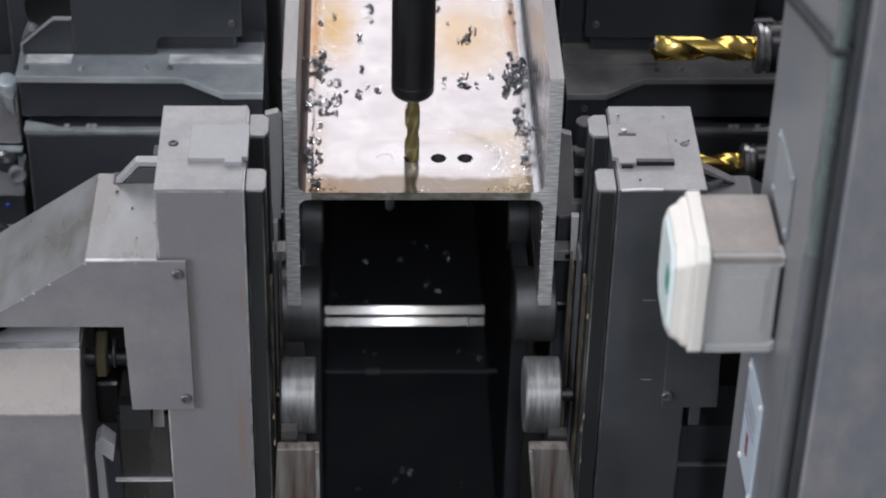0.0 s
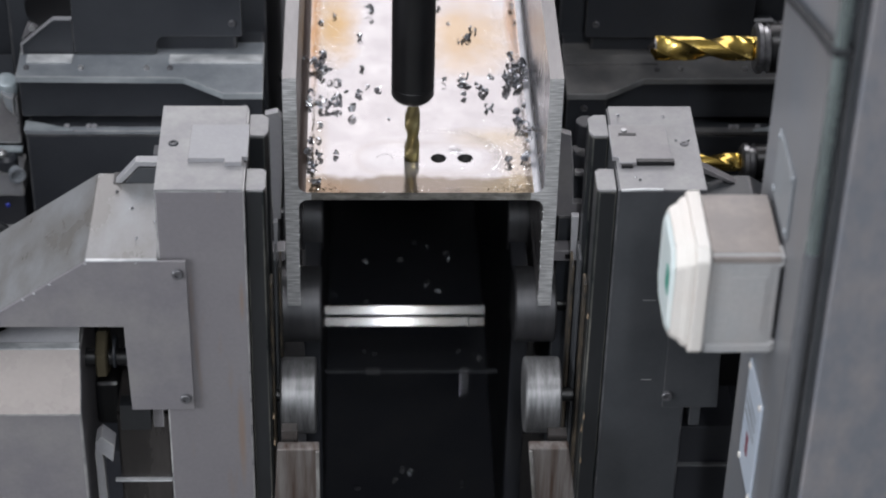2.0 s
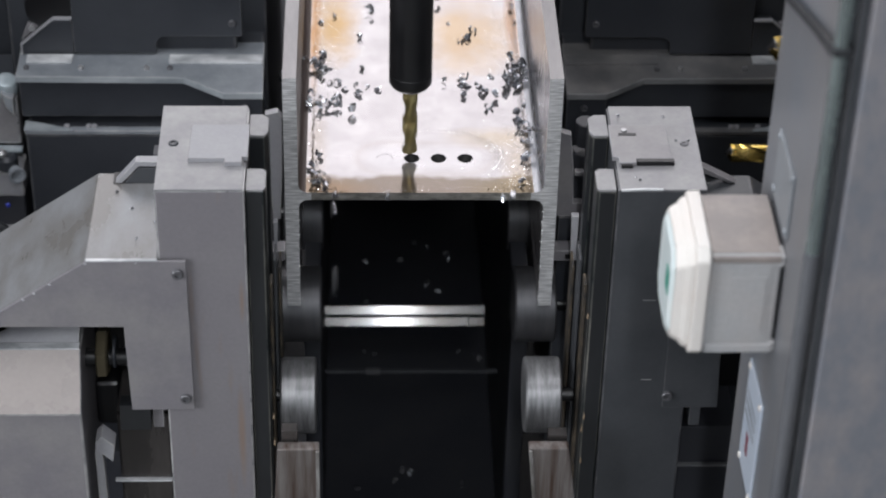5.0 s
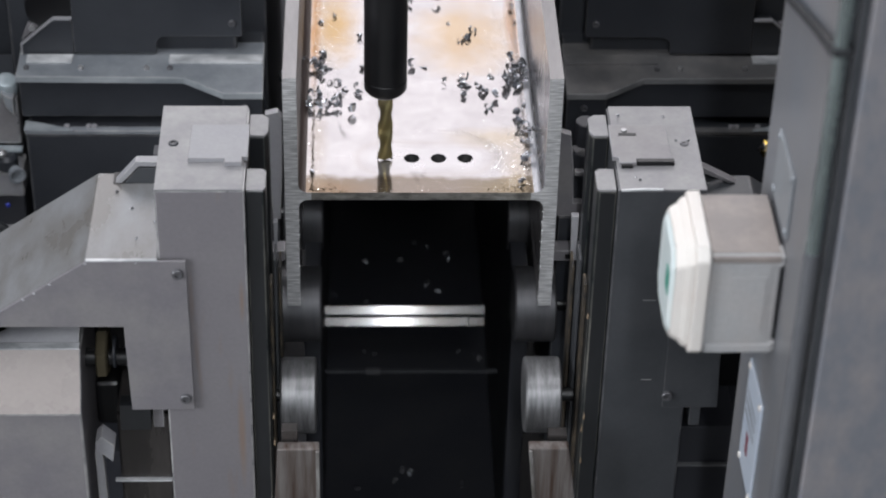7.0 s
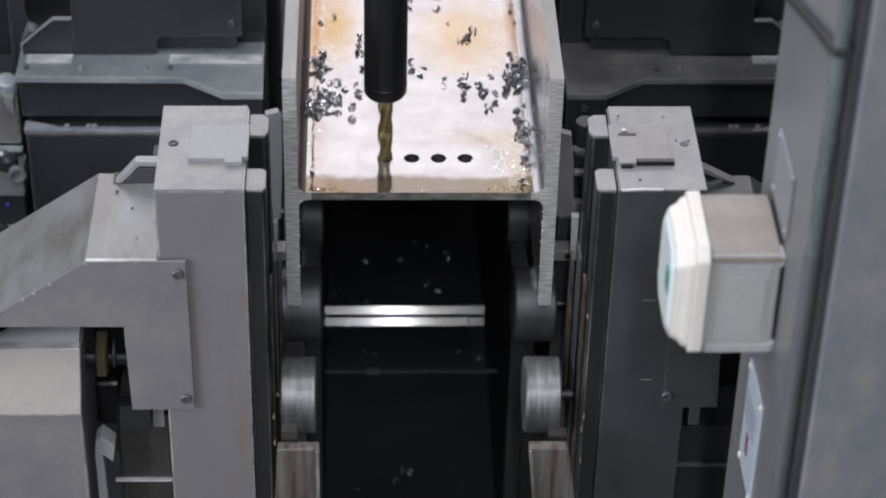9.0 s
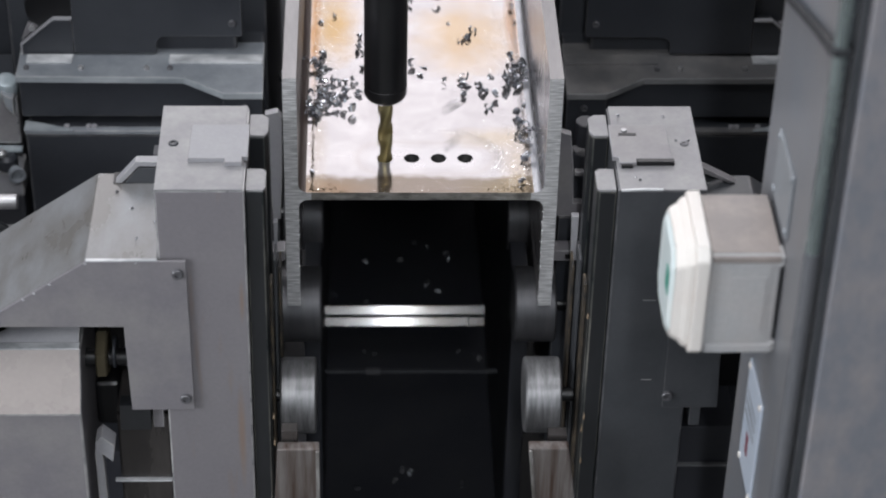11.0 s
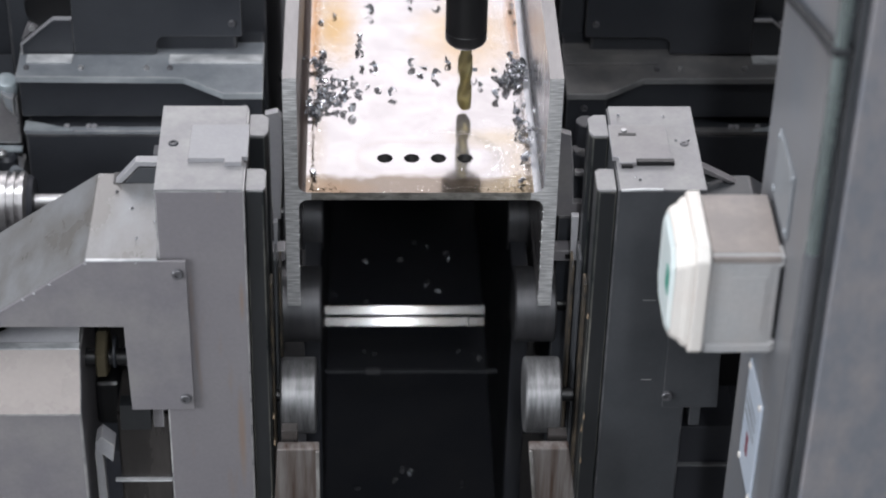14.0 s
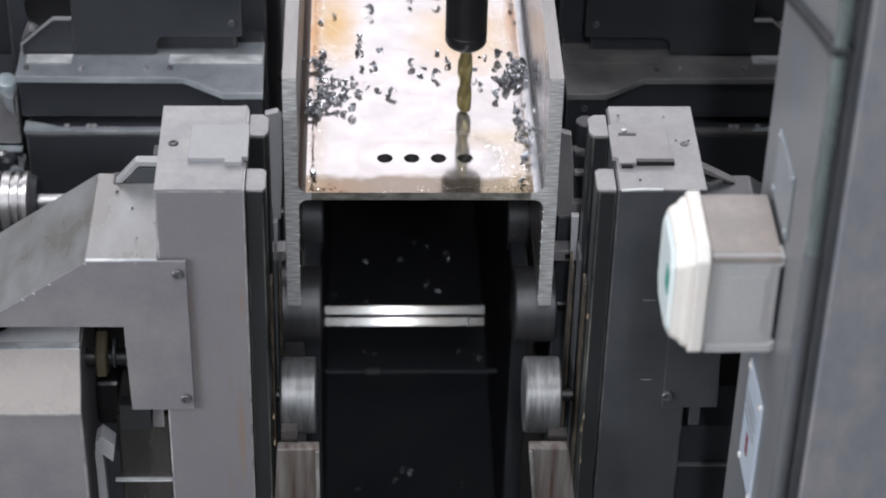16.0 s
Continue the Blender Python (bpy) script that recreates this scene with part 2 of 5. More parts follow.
def beam_material(name, base, other, rough, metal, streak=None, rust=0.0):
    """Rolled steel: bright scoured scale, orange rust blooms away from the sawn end, a painted reflection edge near it.
    """
    m = mat(name, base, rough, metal, other=other, scale=22, amount=0.6, bump=0.03, fine=500, rough_var=0.05)
    nt = m.node_tree
    b = nt.nodes["Principled BSDF"]
    tc = nt.nodes.new("ShaderNodeTexCoord")
    src = b.inputs["Base Color"].links[0].from_socket
    if streak:
        mp = nt.nodes.new("ShaderNodeMapping")
        mp.inputs["Scale"].default_value = streak
        nt.links.new(tc.outputs["Object"], mp.inputs[0])
        n = nt.nodes.new("ShaderNodeTexNoise")
        n.inputs["Scale"].default_value, n.inputs["Detail"].default_value = 1.0, 4
        nt.links.new(mp.outputs[0], n.inputs["Vector"])
        r = nt.nodes.new("ShaderNodeMapRange")
        r.inputs["From Min"].default_value, r.inputs["From Max"].default_value = 0.42, 0.62
        nt.links.new(n.outputs["Fac"], r.inputs["Value"])
        mx = nt.nodes.new("ShaderNodeMix")
        mx.data_type = "RGBA"
        mx.inputs["B"].default_value = (0.68, 0.68, 0.68, 1)
        nt.links.new(r.outputs[0], mx.inputs["Factor"])
        nt.links.new(src, mx.inputs["A"])
        src = mx.outputs["Result"]
        bp = nt.nodes.new("ShaderNodeBump")
        bp.inputs["Strength"].default_value, bp.inputs["Distance"].default_value = 0.5, 0.0008
        nt.links.new(n.outputs["Fac"], bp.inputs["Height"])
        nt.links.new(bp.outputs[0], b.inputs["Normal"])
    if rust:
        n = nt.nodes.new("ShaderNodeTexNoise")
        n.inputs["Scale"].default_value, n.inputs["Detail"].default_value, n.inputs["Roughness"].default_value = 26.0, 8, 0.65
        nt.links.new(tc.outputs["Object"], n.inputs["Vector"])
        # blooms: centre, half extents, strength, colour; the wide band paints the lamp reflection's end
        for c, e, k, col in (((-0.098, 0.350, 1.055), (0.030, 0.085, 1), 0.95, (0.37, 0.235, 0.085)), ((0.060, 0.325, 1.055), (0.062, 0.085, 1), 0.75, (0.39, 0.262, 0.12)),
                             ((0.118, 0.36, 1.055), (0.009, 0.10, 1), 0.8, (0.32, 0.18, 0.09)), ((-0.122, 0.34, 1.055), (0.007, 0.13, 1), 0.9, (0.34, 0.17, 0.05)),
                             ((0.0, 0.003, 1.055), (0.30, 0.0265, 1), 0.95, (0.135, 0.102, 0.073)), ((-0.098, 0.008, 1.055), (0.040, 0.022, 1), 0.6, (0.20, 0.12, 0.055)), ((0.100, 0.010, 1.055), (0.05, 0.022, 1), 0.6, (0.17, 0.13, 0.06)),
                             ((0.082, 0.108, 1.055), (0.052, 0.022, 1), 0.5, (0.36, 0.28, 0.16)), ((0.112, 0.055, 1.055), (0.024, 0.07, 1), 0.5, (0.33, 0.26, 0.17)), ((-0.116, 0.10, 1.055), (0.012, 0.10, 1), 0.4, (0.33, 0.27, 0.20))):
            sub = nt.nodes.new("ShaderNodeVectorMath")
            sub.operation = "SUBTRACT"
            sub.inputs[1].default_value = c
            nt.links.new(tc.outputs["Object"], sub.inputs[0])
            dv = nt.nodes.new("ShaderNodeVectorMath")
            dv.operation = "DIVIDE"
            dv.inputs[1].default_value = e
            nt.links.new(sub.outputs[0], dv.inputs[0])
            ln = nt.nodes.new("ShaderNodeVectorMath")
            ln.operation = "LENGTH"
            nt.links.new(dv.outputs[0], ln.inputs[0])
            add = nt.nodes.new("ShaderNodeMath")
            add.operation = "MULTIPLY_ADD"
            add.inputs[1].default_value = 1.1
            nt.links.new(n.outputs["Fac"], add.inputs[0])
            nt.links.new(ln.outputs["Value"], add.inputs[2])
            r = nt.nodes.new("ShaderNodeMapRange")
            r.inputs["From Min"].default_value, r.inputs["From Max"].default_value = (1.78, 1.42) if e[0] > 0.2 else (1.75, 0.8)
            r.inputs["To Min"].default_value, r.inputs["To Max"].default_value = 0.0, k * rust
            nt.links.new(add.outputs[0], r.inputs["Value"])
            mx = nt.nodes.new("ShaderNodeMix")
            mx.data_type = "RGBA"
            mx.inputs["B"].default_value = (*col, 1)
            nt.links.new(r.outputs[0], mx.inputs["Factor"])
            nt.links.new(src, mx.inputs["A"])
            src = mx.outputs["Result"]
        # pale washed halo round the row of holes, with a beige tide mark about it
        sep = nt.nodes.new("ShaderNodeVectorMath")
        sep.operation = "SUBTRACT"
        sep.inputs[1].default_value = (0.0055, 0.0663, 1.055)
        nt.links.new(tc.outputs["Object"], sep.inputs[0])
        ab = nt.nodes.new("ShaderNodeVectorMath")
        ab.operation = "ABSOLUTE"
        nt.links.new(sep.outputs[0], ab.inputs[0])
        less = nt.nodes.new("ShaderNodeVectorMath")
        less.operation = "SUBTRACT"
        less.inputs[1].default_value = (0.045, 0, 0)
        nt.links.new(ab.outputs[0], less.inputs[0])
        cut = nt.nodes.new("ShaderNodeVectorMath")
        cut.operation = "MAXIMUM"
        nt.links.new(less.outputs[0], cut.inputs[0])
        far = nt.nodes.new("ShaderNodeVectorMath")
        far.operation = "LENGTH"
        nt.links.new(cut.outputs[0], far.inputs[0])
        ragged = nt.nodes.new("ShaderNodeMath")
        ragged.operation = "MULTIPLY_ADD"
        ragged.inputs[1].default_value = 0.008
        nt.links.new(n.outputs["Fac"], ragged.inputs[0])
        nt.links.new(far.outputs["Value"], ragged.inputs[2])
        halo = nt.nodes.new("ShaderNodeValToRGB")
        for e in list(halo.color_ramp.elements)[1:]:
            halo.color_ramp.elements.remove(e)
        halo.color_ramp.elements[0].position, halo.color_ramp.elements[0].color = 0.0, (0.16, 0.16, 0.16, 1)
        for pos, k in ((0.50, 0.14), (0.62, 0.0), (0.72, 0.0), (0.82, 0.20), (1.0, 0.0)):
            halo.color_ramp.elements.new(pos).color = (k, k, k, 1)
        grow = nt.nodes.new("ShaderNodeMath")
        grow.operation = "MULTIPLY"
        grow.inputs[1].default_value = 1 / 0.042
        nt.links.new(ragged.outputs[0], grow.inputs[0])
        nt.links.new(grow.outputs[0], halo.inputs[0])
        tone = nt.nodes.new("ShaderNodeMix")
        tone.data_type = "RGBA"
        tone.inputs["A"].default_value, tone.inputs["B"].default_value = (0.56, 0.57, 0.60, 1), (0.30, 0.262, 0.22, 1)
        side = nt.nodes.new("ShaderNodeMath")
        side.operation = "GREATER_THAN"
        side.inputs[1].default_value = 0.69
        nt.links.new(grow.outputs[0], side.inputs[0])
        nt.links.new(side.outputs[0], tone.inputs["Factor"])
        mx = nt.nodes.new("ShaderNodeMix")
        mx.data_type = "RGBA"
        nt.links.new(halo.outputs[0], mx.inputs["Factor"])
        nt.links.new(src, mx.inputs["A"])
        nt.links.new(tone.outputs["Result"], mx.inputs["B"])
        src = mx.outputs["Result"]
    nt.links.new(src, b.inputs["Base Color"])
    return m


WEB = beam_material("scoured_web_steel", (0.375, 0.357, 0.361), (0.505, 0.486, 0.491), 0.11, 0.72, rust=0.9)
FLANGE = mat("rolled_flange_steel", (0.22, 0.20, 0.20), 0.26, 0.7, other=(0.36, 0.34, 0.335), scale=14, amount=0.8, bump=0.1, fine=300, stretch=(1, 0.25, 1))
SAWN = beam_material("saw_cut_steel", (0.34, 0.34, 0.345), (0.50, 0.50, 0.505), 0.45, 0.3, streak=(42, 1, 480))
SAWN_WEB = mat("oily_saw_cut_steel", (0.095, 0.090, 0.080), 0.36, 0.35, other=(0.46, 0.445, 0.41), scale=70, amount=0.75, bump=0.4, fine=260, stretch=(0.55, 1, 1.5))
# paler and less metallic, painting the gleam along the east fillet
FILLET_GLEAM = mat("pale_gleam_fillet", (0.36, 0.365, 0.39), 0.32, 0.4, other=(0.70, 0.71, 0.74), scale=30, amount=0.8, bump=0.1, stretch=(1, 0.3, 1))
FLANGE_TOP = mat("rolled_flange_edge", (0.235, 0.228, 0.23), 0.42, 0.5, other=(0.36, 0.345, 0.345), scale=20, amount=0.8, bump=0.1, fine=300, stretch=(1, 0.2, 1))
SCALE = mat("brown_mill_scale", (0.070, 0.050, 0.043), 0.48, 0.2, other=(0.125, 0.094, 0.082), scale=18, amount=0.8, bump=0.08, stretch=(1, 0.3, 1))
# pale streaks paint reflections onto the east flange's inner face
FLANGE_SHEEN = mat("flange_steel_with_sheen", (0.25, 0.25, 0.268), 0.24, 0.8, other=(0.56, 0.555, 0.57), scale=16, amount=0.9, bump=0.08, stretch=(1, 1.2, 0.35))

# bore wall coloured dark, which puts the holes' shade into the steel
BORE = mat("dark_bore_steel", (0.085, 0.085, 0.09), 0.4, 0.6, other=(0.16, 0.155, 0.15), scale=90, amount=0.8, bump=0.1)


def brighten_some(m, bright):
    """Some of the chips are painted bright for the glints on them, the others stay blued."""
    nt = m.node_tree
    b = nt.nodes["Principled BSDF"]
    src = b.inputs["Base Color"].links[0].from_socket
    info = nt.nodes.new("ShaderNodeObjectInfo")
    q = nt.nodes.new("ShaderNodeMapRange")
    q.inputs["From Min"].default_value, q.inputs["From Max"].default_value, q.inputs["To Max"].default_value = 0.68, 0.76, 0.85
    nt.links.new(info.outputs["Random"], q.inputs["Value"])
    mx = nt.nodes.new("ShaderNodeMix")
    mx.data_type = "RGBA"
    mx.inputs["B"].default_value = (*bright, 1)
    nt.links.new(q.outputs[0], mx.inputs["Factor"])
    nt.links.new(src, mx.inputs["A"])
    nt.links.new(mx.outputs["Result"], b.inputs["Base Color"])


brighten_some(CHIP, (0.90, 0.92, 0.95))

# ---- mesh helpers ----
def thing(name, base, label, category, group="", kind=""):
    ob = new(name)
    ob.empty_display_size = 0.05
    ob.location = base
    return tagged(ob, label, category, group, kind)


def part(name, bm, material, parent=None, label="", smooth=False):
    me = bpy.data.meshes.new(name)
    bm.normal_update()
    if not isinstance(material, (list, tuple)):
        worn = WORN.get(material.name)
        if worn:
            material = (material, worn)
        else:
            for f in bm.faces:
                f.material_index = 0
    bm.to_mesh(me)
    bm.free()
    for m in material if isinstance(material, (list, tuple)) else (material,):
        me.materials.append(m)
    if smooth:
        for f in me.polygons:
            f.use_smooth = True
        me.set_sharp_from_angle(angle=radians(35))
    ob = new(name, me)
    if parent is not None:
        ob.parent = parent
        off = Vector(parent.location)
        if parent.parent is not None:
            off = Vector((0, 0, 0))
        ob.matrix_parent_inverse = Matrix.Translation(-off)
    return tagged(ob, label)


def box(x0, x1, y0, y1, z0, z1, bev=0.0015, seg=2, bm=None):
    b = bmesh.new()
    bmesh.ops.create_cube(b, size=1, matrix=Matrix.LocRotScale(((x0 + x1) / 2, (y0 + y1) / 2, (z0 + z1) / 2), None, (abs(x1 - x0), abs(y1 - y0), abs(z1 - z0))))
    if bev:
        bmesh.ops.bevel(b, geom=b.edges[:], offset=bev, segments=seg, profile=0.6, affect="EDGES", material=1)
    return join(bm, b)


def join(bm, b):
    if bm is None:
        return b
    me = bpy.data.meshes.new("tmp")
    b.to_mesh(me)
    b.free()
    bm.from_mesh(me)
    bpy.data.meshes.remove(me)
    return bm


def prism(points, axis, a, b, bev=0.0015, seg=2, bm=None):
    """A polygon extruded along an axis from a to b. Points are the two other coordinates in x, y, z order."""
    w = bmesh.new()
    put = {"x": lambda p, t: (t, p[0], p[1]), "y": lambda p, t: (p[0], t, p[1]), "z": lambda p, t: (p[0], p[1], t)}[axis]
    lo = [w.verts.new(put(p, a)) for p in points]
    hi = [w.verts.new(put(p, b)) for p in points]
    w.faces.new(lo)
    w.faces.new(hi[::-1])
    n = len(points)
    for i in range(n):
        w.faces.new((lo[i], hi[i], hi[(i + 1) % n], lo[(i + 1) % n]))
    bmesh.ops.recalc_face_normals(w, faces=w.faces[:])
    if bev:
        bmesh.ops.bevel(w, geom=w.edges[:], offset=bev, segments=seg, profile=0.6, affect="EDGES", material=1)
    return join(bm, w)


def lathe(profile, place, turn=(0, 0, 0), n=40, bm=None):
    """Profile of (radius, height) turned about its own z axis, then put at place."""
    w = bmesh.new()
    rings = []
    for r, h in profile:
        rings.append([w.verts.new((r * math.cos(2 * math.pi * i / n), r * math.sin(2 * math.pi * i / n), h)) for i in range(n)])
    for q, s in zip(rings, rings[1:]):
        for i in range(n):
            w.faces.new((q[i], q[(i + 1) % n], s[(i + 1) % n], s[i]))
    w.faces.new(rings[0][::-1])
    w.faces.new(rings[-1])
    bmesh.ops.recalc_face_normals(w, faces=w.faces[:])
    w.transform(pose(*place, *turn))
    return join(bm, w)


def rod(r, length, place, turn=(0, 0, 0), n=32, ch=0.001, bm=None):
    return lathe([(r - ch, 0), (r, ch), (r, length - ch), (r - ch, length)], place, turn, n, bm)


def bolt(parent, place, turn, r=0.005, material=BOLT, name="bolt"):
    bm = lathe([(r, 0), (r, 0.003), (r * 0.85, 0.004), (r * 0.5, 0.004), (r * 0.45, 0.0022)], place, turn, 12)
    return part(name, bm, material, parent, smooth=True)


def tube(points, r, n=12, bm=None):
    """A round tube along a line of points."""
    w = bmesh.new()
    pts = [Vector(p) for p in points]
    rings = []
    for i, p in enumerate(pts):
        d = (pts[min(i + 1, len(pts) - 1)] - pts[max(i - 1, 0)]).normalized()
        q = d.to_track_quat("Z", "Y")
        rings.append([w.verts.new(p + q @ Vector((r * math.cos(2 * math.pi * k / n), r * math.sin(2 * math.pi * k / n), 0))) for k in range(n)])
    for a, b in zip(rings, rings[1:]):
        for k in range(n):
            w.faces.new((a[k], a[(k + 1) % n], b[(k + 1) % n], b[k]))
    w.faces.new(rings[0][::-1])
    w.faces.new(rings[-1])
    bmesh.ops.recalc_face_normals(w, faces=w.faces[:])
    return join(bm, w)


# ---- the hall ----
def hall():
    for name, b, m in (("floor", (-6, 6, -5, 7, -0.1, 0.0), CONCRETE), ("ceiling", (-6, 6, -5, 7, 5.0, 5.1), PLASTER),
                       ("wall_north", (-6, 6, 7, 7.15, 0, 5), PLASTER), ("wall_south", (-6, 6, -5.15, -5, 0, 5), PLASTER),
                       ("wall_west", (-6.15, -6, -5, 7, 0, 5), PLASTER), ("wall_east", (6, 6.15, -5, 7, 0, 5), PLASTER)):
        tagged(part(name, box(*b, bev=0), m), "plain " + {"floor": "grey concrete workshop floor", "ceiling": "pale workshop hall ceiling"}.get(name, "pale grey workshop hall wall"), name.split("_")[0], kind="structure")


hall()

# ---- the machine bed ----
def machine_bed():
    t = thing("machine_bed", (0, 0.3, 0), "dark oily steel bed of the drilling line", "machine bed")
    part("base", box(-0.95, 0.95, -0.30, 1.9, 0, 0.38, 0.004), OILED, t)
    for s in (-1, 1):
        part("cheek_plate", box(s * 0.135, s * 0.115, 0.10, 0.95, 0.38, 0.84, 0.002), OILED, t)
        part("column_foot", box(s * 0.36, s * 0.17, -0.19, 0.10, 0.38, 0.56, 0.003), DARK, t)
    part("rear_plate", box(-0.115, 0.115, 0.95, 0.97, 0.38, 0.86, 0.002), BLACK, t)
    part("sill", box(-0.115, 0.115, 0.10, 0.12, 0.38, 0.46, 0.002), BLACK, t)


machine_bed()


def tie_rods():
    for z in (0.612, 0.5925):
        bm = box(-0.115, 0.0985, -0.0062, 0.0062, -0.0062, 0.0062, 0.0008)
        bm.transform(pose(0, 0.35, z, 49, 0, 0))
        tagged(part("tie_bar", bm, CHROME), "polished square steel bar across the dark trough", "bar", "bars in the trough")
    # black band added for the dark notch in the lower bar
    clip = thing("bar_notch_band", (0.0775, 0.345, 0.592), "dark narrow band for the notch in the lower bar", "clip")
    bm = box(-0.0012, 0.0012, -0.0072, 0.0072, -0.0072, 0.0075, 0.0004)
    bm.transform(pose(0.0775, 0.35, 0.5925, 49, 0, 0))
    part("band", bm, SPINDLE_AND_SHADE, clip)
    bar = thing("cross_bar", (0, 0.303, 0.544), "dark flat bar low in the trough", "bar", "bars in the trough")
    part("strip", box(-0.1145, 0.1145, 0.300, 0.306, 0.544, 0.548, 0.0008), GRAPHITE_AND_SHADE, bar)
    part("tab", box(-0.0600, -0.0415, 0.2985, 0.3055, 0.543, 0.5505, 0.001), BOLT, bar, "small rubbed steel tab")


tie_rods()

# ---- the beam ----
HOLES = (-0.0395, -0.0095, 0.0205, 0.0505)
HOLE_Y, WEB_TOP, WEB_LOW = 0.0663, 1.055, 1.045


def steel_beam():
    t = thing("steel_beam", (0, 0, 0.8967), "wide-flange steel beam with sawn end, rust blooms and drilled holes", "steel beam")
    L, H, B, T, F = 1.9, 0.15, 0.1533, 0.0148, 0.011
    for s in (-1, 1):
        prof = [(H, -B), (H, B), (H - T, B)]
        for z0, sg in ((WEB_TOP, 1), (WEB_LOW, -1)):
            arc = [(H - T - F + F * math.sin(a), z0 - 1.05 + sg * (F - F * math.cos(a))) for a in (math.pi / 2 * k / 6 for k in range(7))]
            prof += (arc[::-1] + [(0.121, z0 - 1.05)]) if sg == 1 else ([(0.121, z0 - 1.05)] + arc)
        prof.append((H - T, -B))
        bm = prism([(s * x, z + 1.05) for x, z in prof], "y", 0.0, L, bev=0)
        for f in bm.faces:
            c = f.calc_center_median()
            if f.normal.y < -0.9:
                f.material_index = 1
            elif f.normal.z > 0.9 and c.z > 1.19:
                f.material_index = 4
            elif c.z > 1.0551 and s > 0 and f.normal.z > 0.72:
                f.material_index = 5
            elif f.normal.z > (0.96 if s < 0 else 0.5) and abs(c.x) < 0.132:
                f.material_index = 2
            elif -s * f.normal.x > 0.3 and c.z > 1.055:
                f.material_index = 3
        part("flange", bm, (FLANGE, SAWN, WEB, SCALE if s < 0 else FLANGE_SHEEN, FLANGE_TOP, FILLET_GLEAM), t, "rolled flange with saw marks on its end", smooth=True)
    rnd = random.Random(5)
    for sx in (-1, 1):
        bm = bmesh.new()
        for i in range(22):
            z, k = 0.90 + 0.135 * i / 22 + rnd.uniform(-0.002, 0.002), rnd.uniform(0.0002, 0.0019)
            vs = [bm.verts.new(v) for v in ((sx * (H - T) + sx * 0.001, 0.002, z - k), (sx * (H - T) + sx * 0.001, 0.002, z + k), (sx * (H - T - k * 0.8), -0.0006, z), (sx * (H - T) + sx * 0.001, -0.0012, z))]
            for q in ((0, 2, 3), (1, 3, 2), (0, 1, 2), (0, 3, 1)):
                bm.faces.new([vs[j] for j in q])
        bmesh.ops.recalc_face_normals(bm, faces=bm.faces[:])
        part("saw_burr", bm, SAWN, t, "ragged saw burr along the flange edge")
    # the web between, with drilled holes; the edges of each cell meet the next
    bm = bmesh.new()
    R, n, y0, y1 = 0.0087, 32, HOLE_Y - 0.015, HOLE_Y + 0.015
    xs = [-0.121] + [HOLES[0] - 0.015 + 0.03 * i for i in range(5)] + [0.121]
    for z, flip in ((WEB_TOP, False), (WEB_LOW, True)):
        def face(pts):
            bm.faces.new([bm.verts.new((x, y, z)) for x, y in (pts[::-1] if flip else pts)])
        face([(-0.121, 0), (0.121, 0), (0.121, y0), (-0.121, y0)])
        face([(-0.121, y1), (0.121, y1), (0.121, L), (-0.121, L)])
        face([(xs[0], y0), (xs[1], y0), (xs[1], y1), (xs[0], y1)])
        face([(xs[5], y0), (xs[6], y0), (xs[6], y1), (xs[5], y1)])
        for hx in HOLES:
            for k in range(n):
                quad = []
                for kk in (k, k + 1):
                    a = 2 * math.pi * kk / n
                    c, sn = math.cos(a), math.sin(a)
                    m = 0.015 / max(abs(c), abs(sn))
                    quad.append(((hx + R * c, HOLE_Y + R * sn), (hx + m * c, HOLE_Y + m * sn)))
                face([quad[0][0], quad[0][1], quad[1][1], quad[1][0]])
    for hx in HOLES:
        for k in range(n):
            a, b = 2 * math.pi * k / n, 2 * math.pi * (k + 1) / n
            vs = [bm.verts.new((hx + R * math.cos(q), HOLE_Y + R * math.sin(q), z)) for q, z in ((a, WEB_TOP), (b, WEB_TOP), (b, WEB_LOW), (a, WEB_LOW))]
            bm.faces.new(vs).material_index = 2
    bm.faces.new([bm.verts.new(v) for v in ((-0.121, 0, WEB_LOW), (0.121, 0, WEB_LOW), (0.121, 0, WEB_TOP), (-0.121, 0, WEB_TOP))]).material_index = 1
    bmesh.ops.remove_doubles(bm, verts=bm.verts[:], dist=1e-6)
    part("web", bm, (WEB, SAWN_WEB, BORE), t, "bright scoured web with orange rust blooms")


steel_beam()


def drilled_slug():
    bm = rod(0.0086, 0.0099, (HOLES[0], HOLE_Y, 1.0449), n=32, ch=0.0002)
    ob = part("drilled_slug", bm, WEB)
    return tagged(ob, "round steel slug cut out of the web", "slug")


SLUG = drilled_slug()

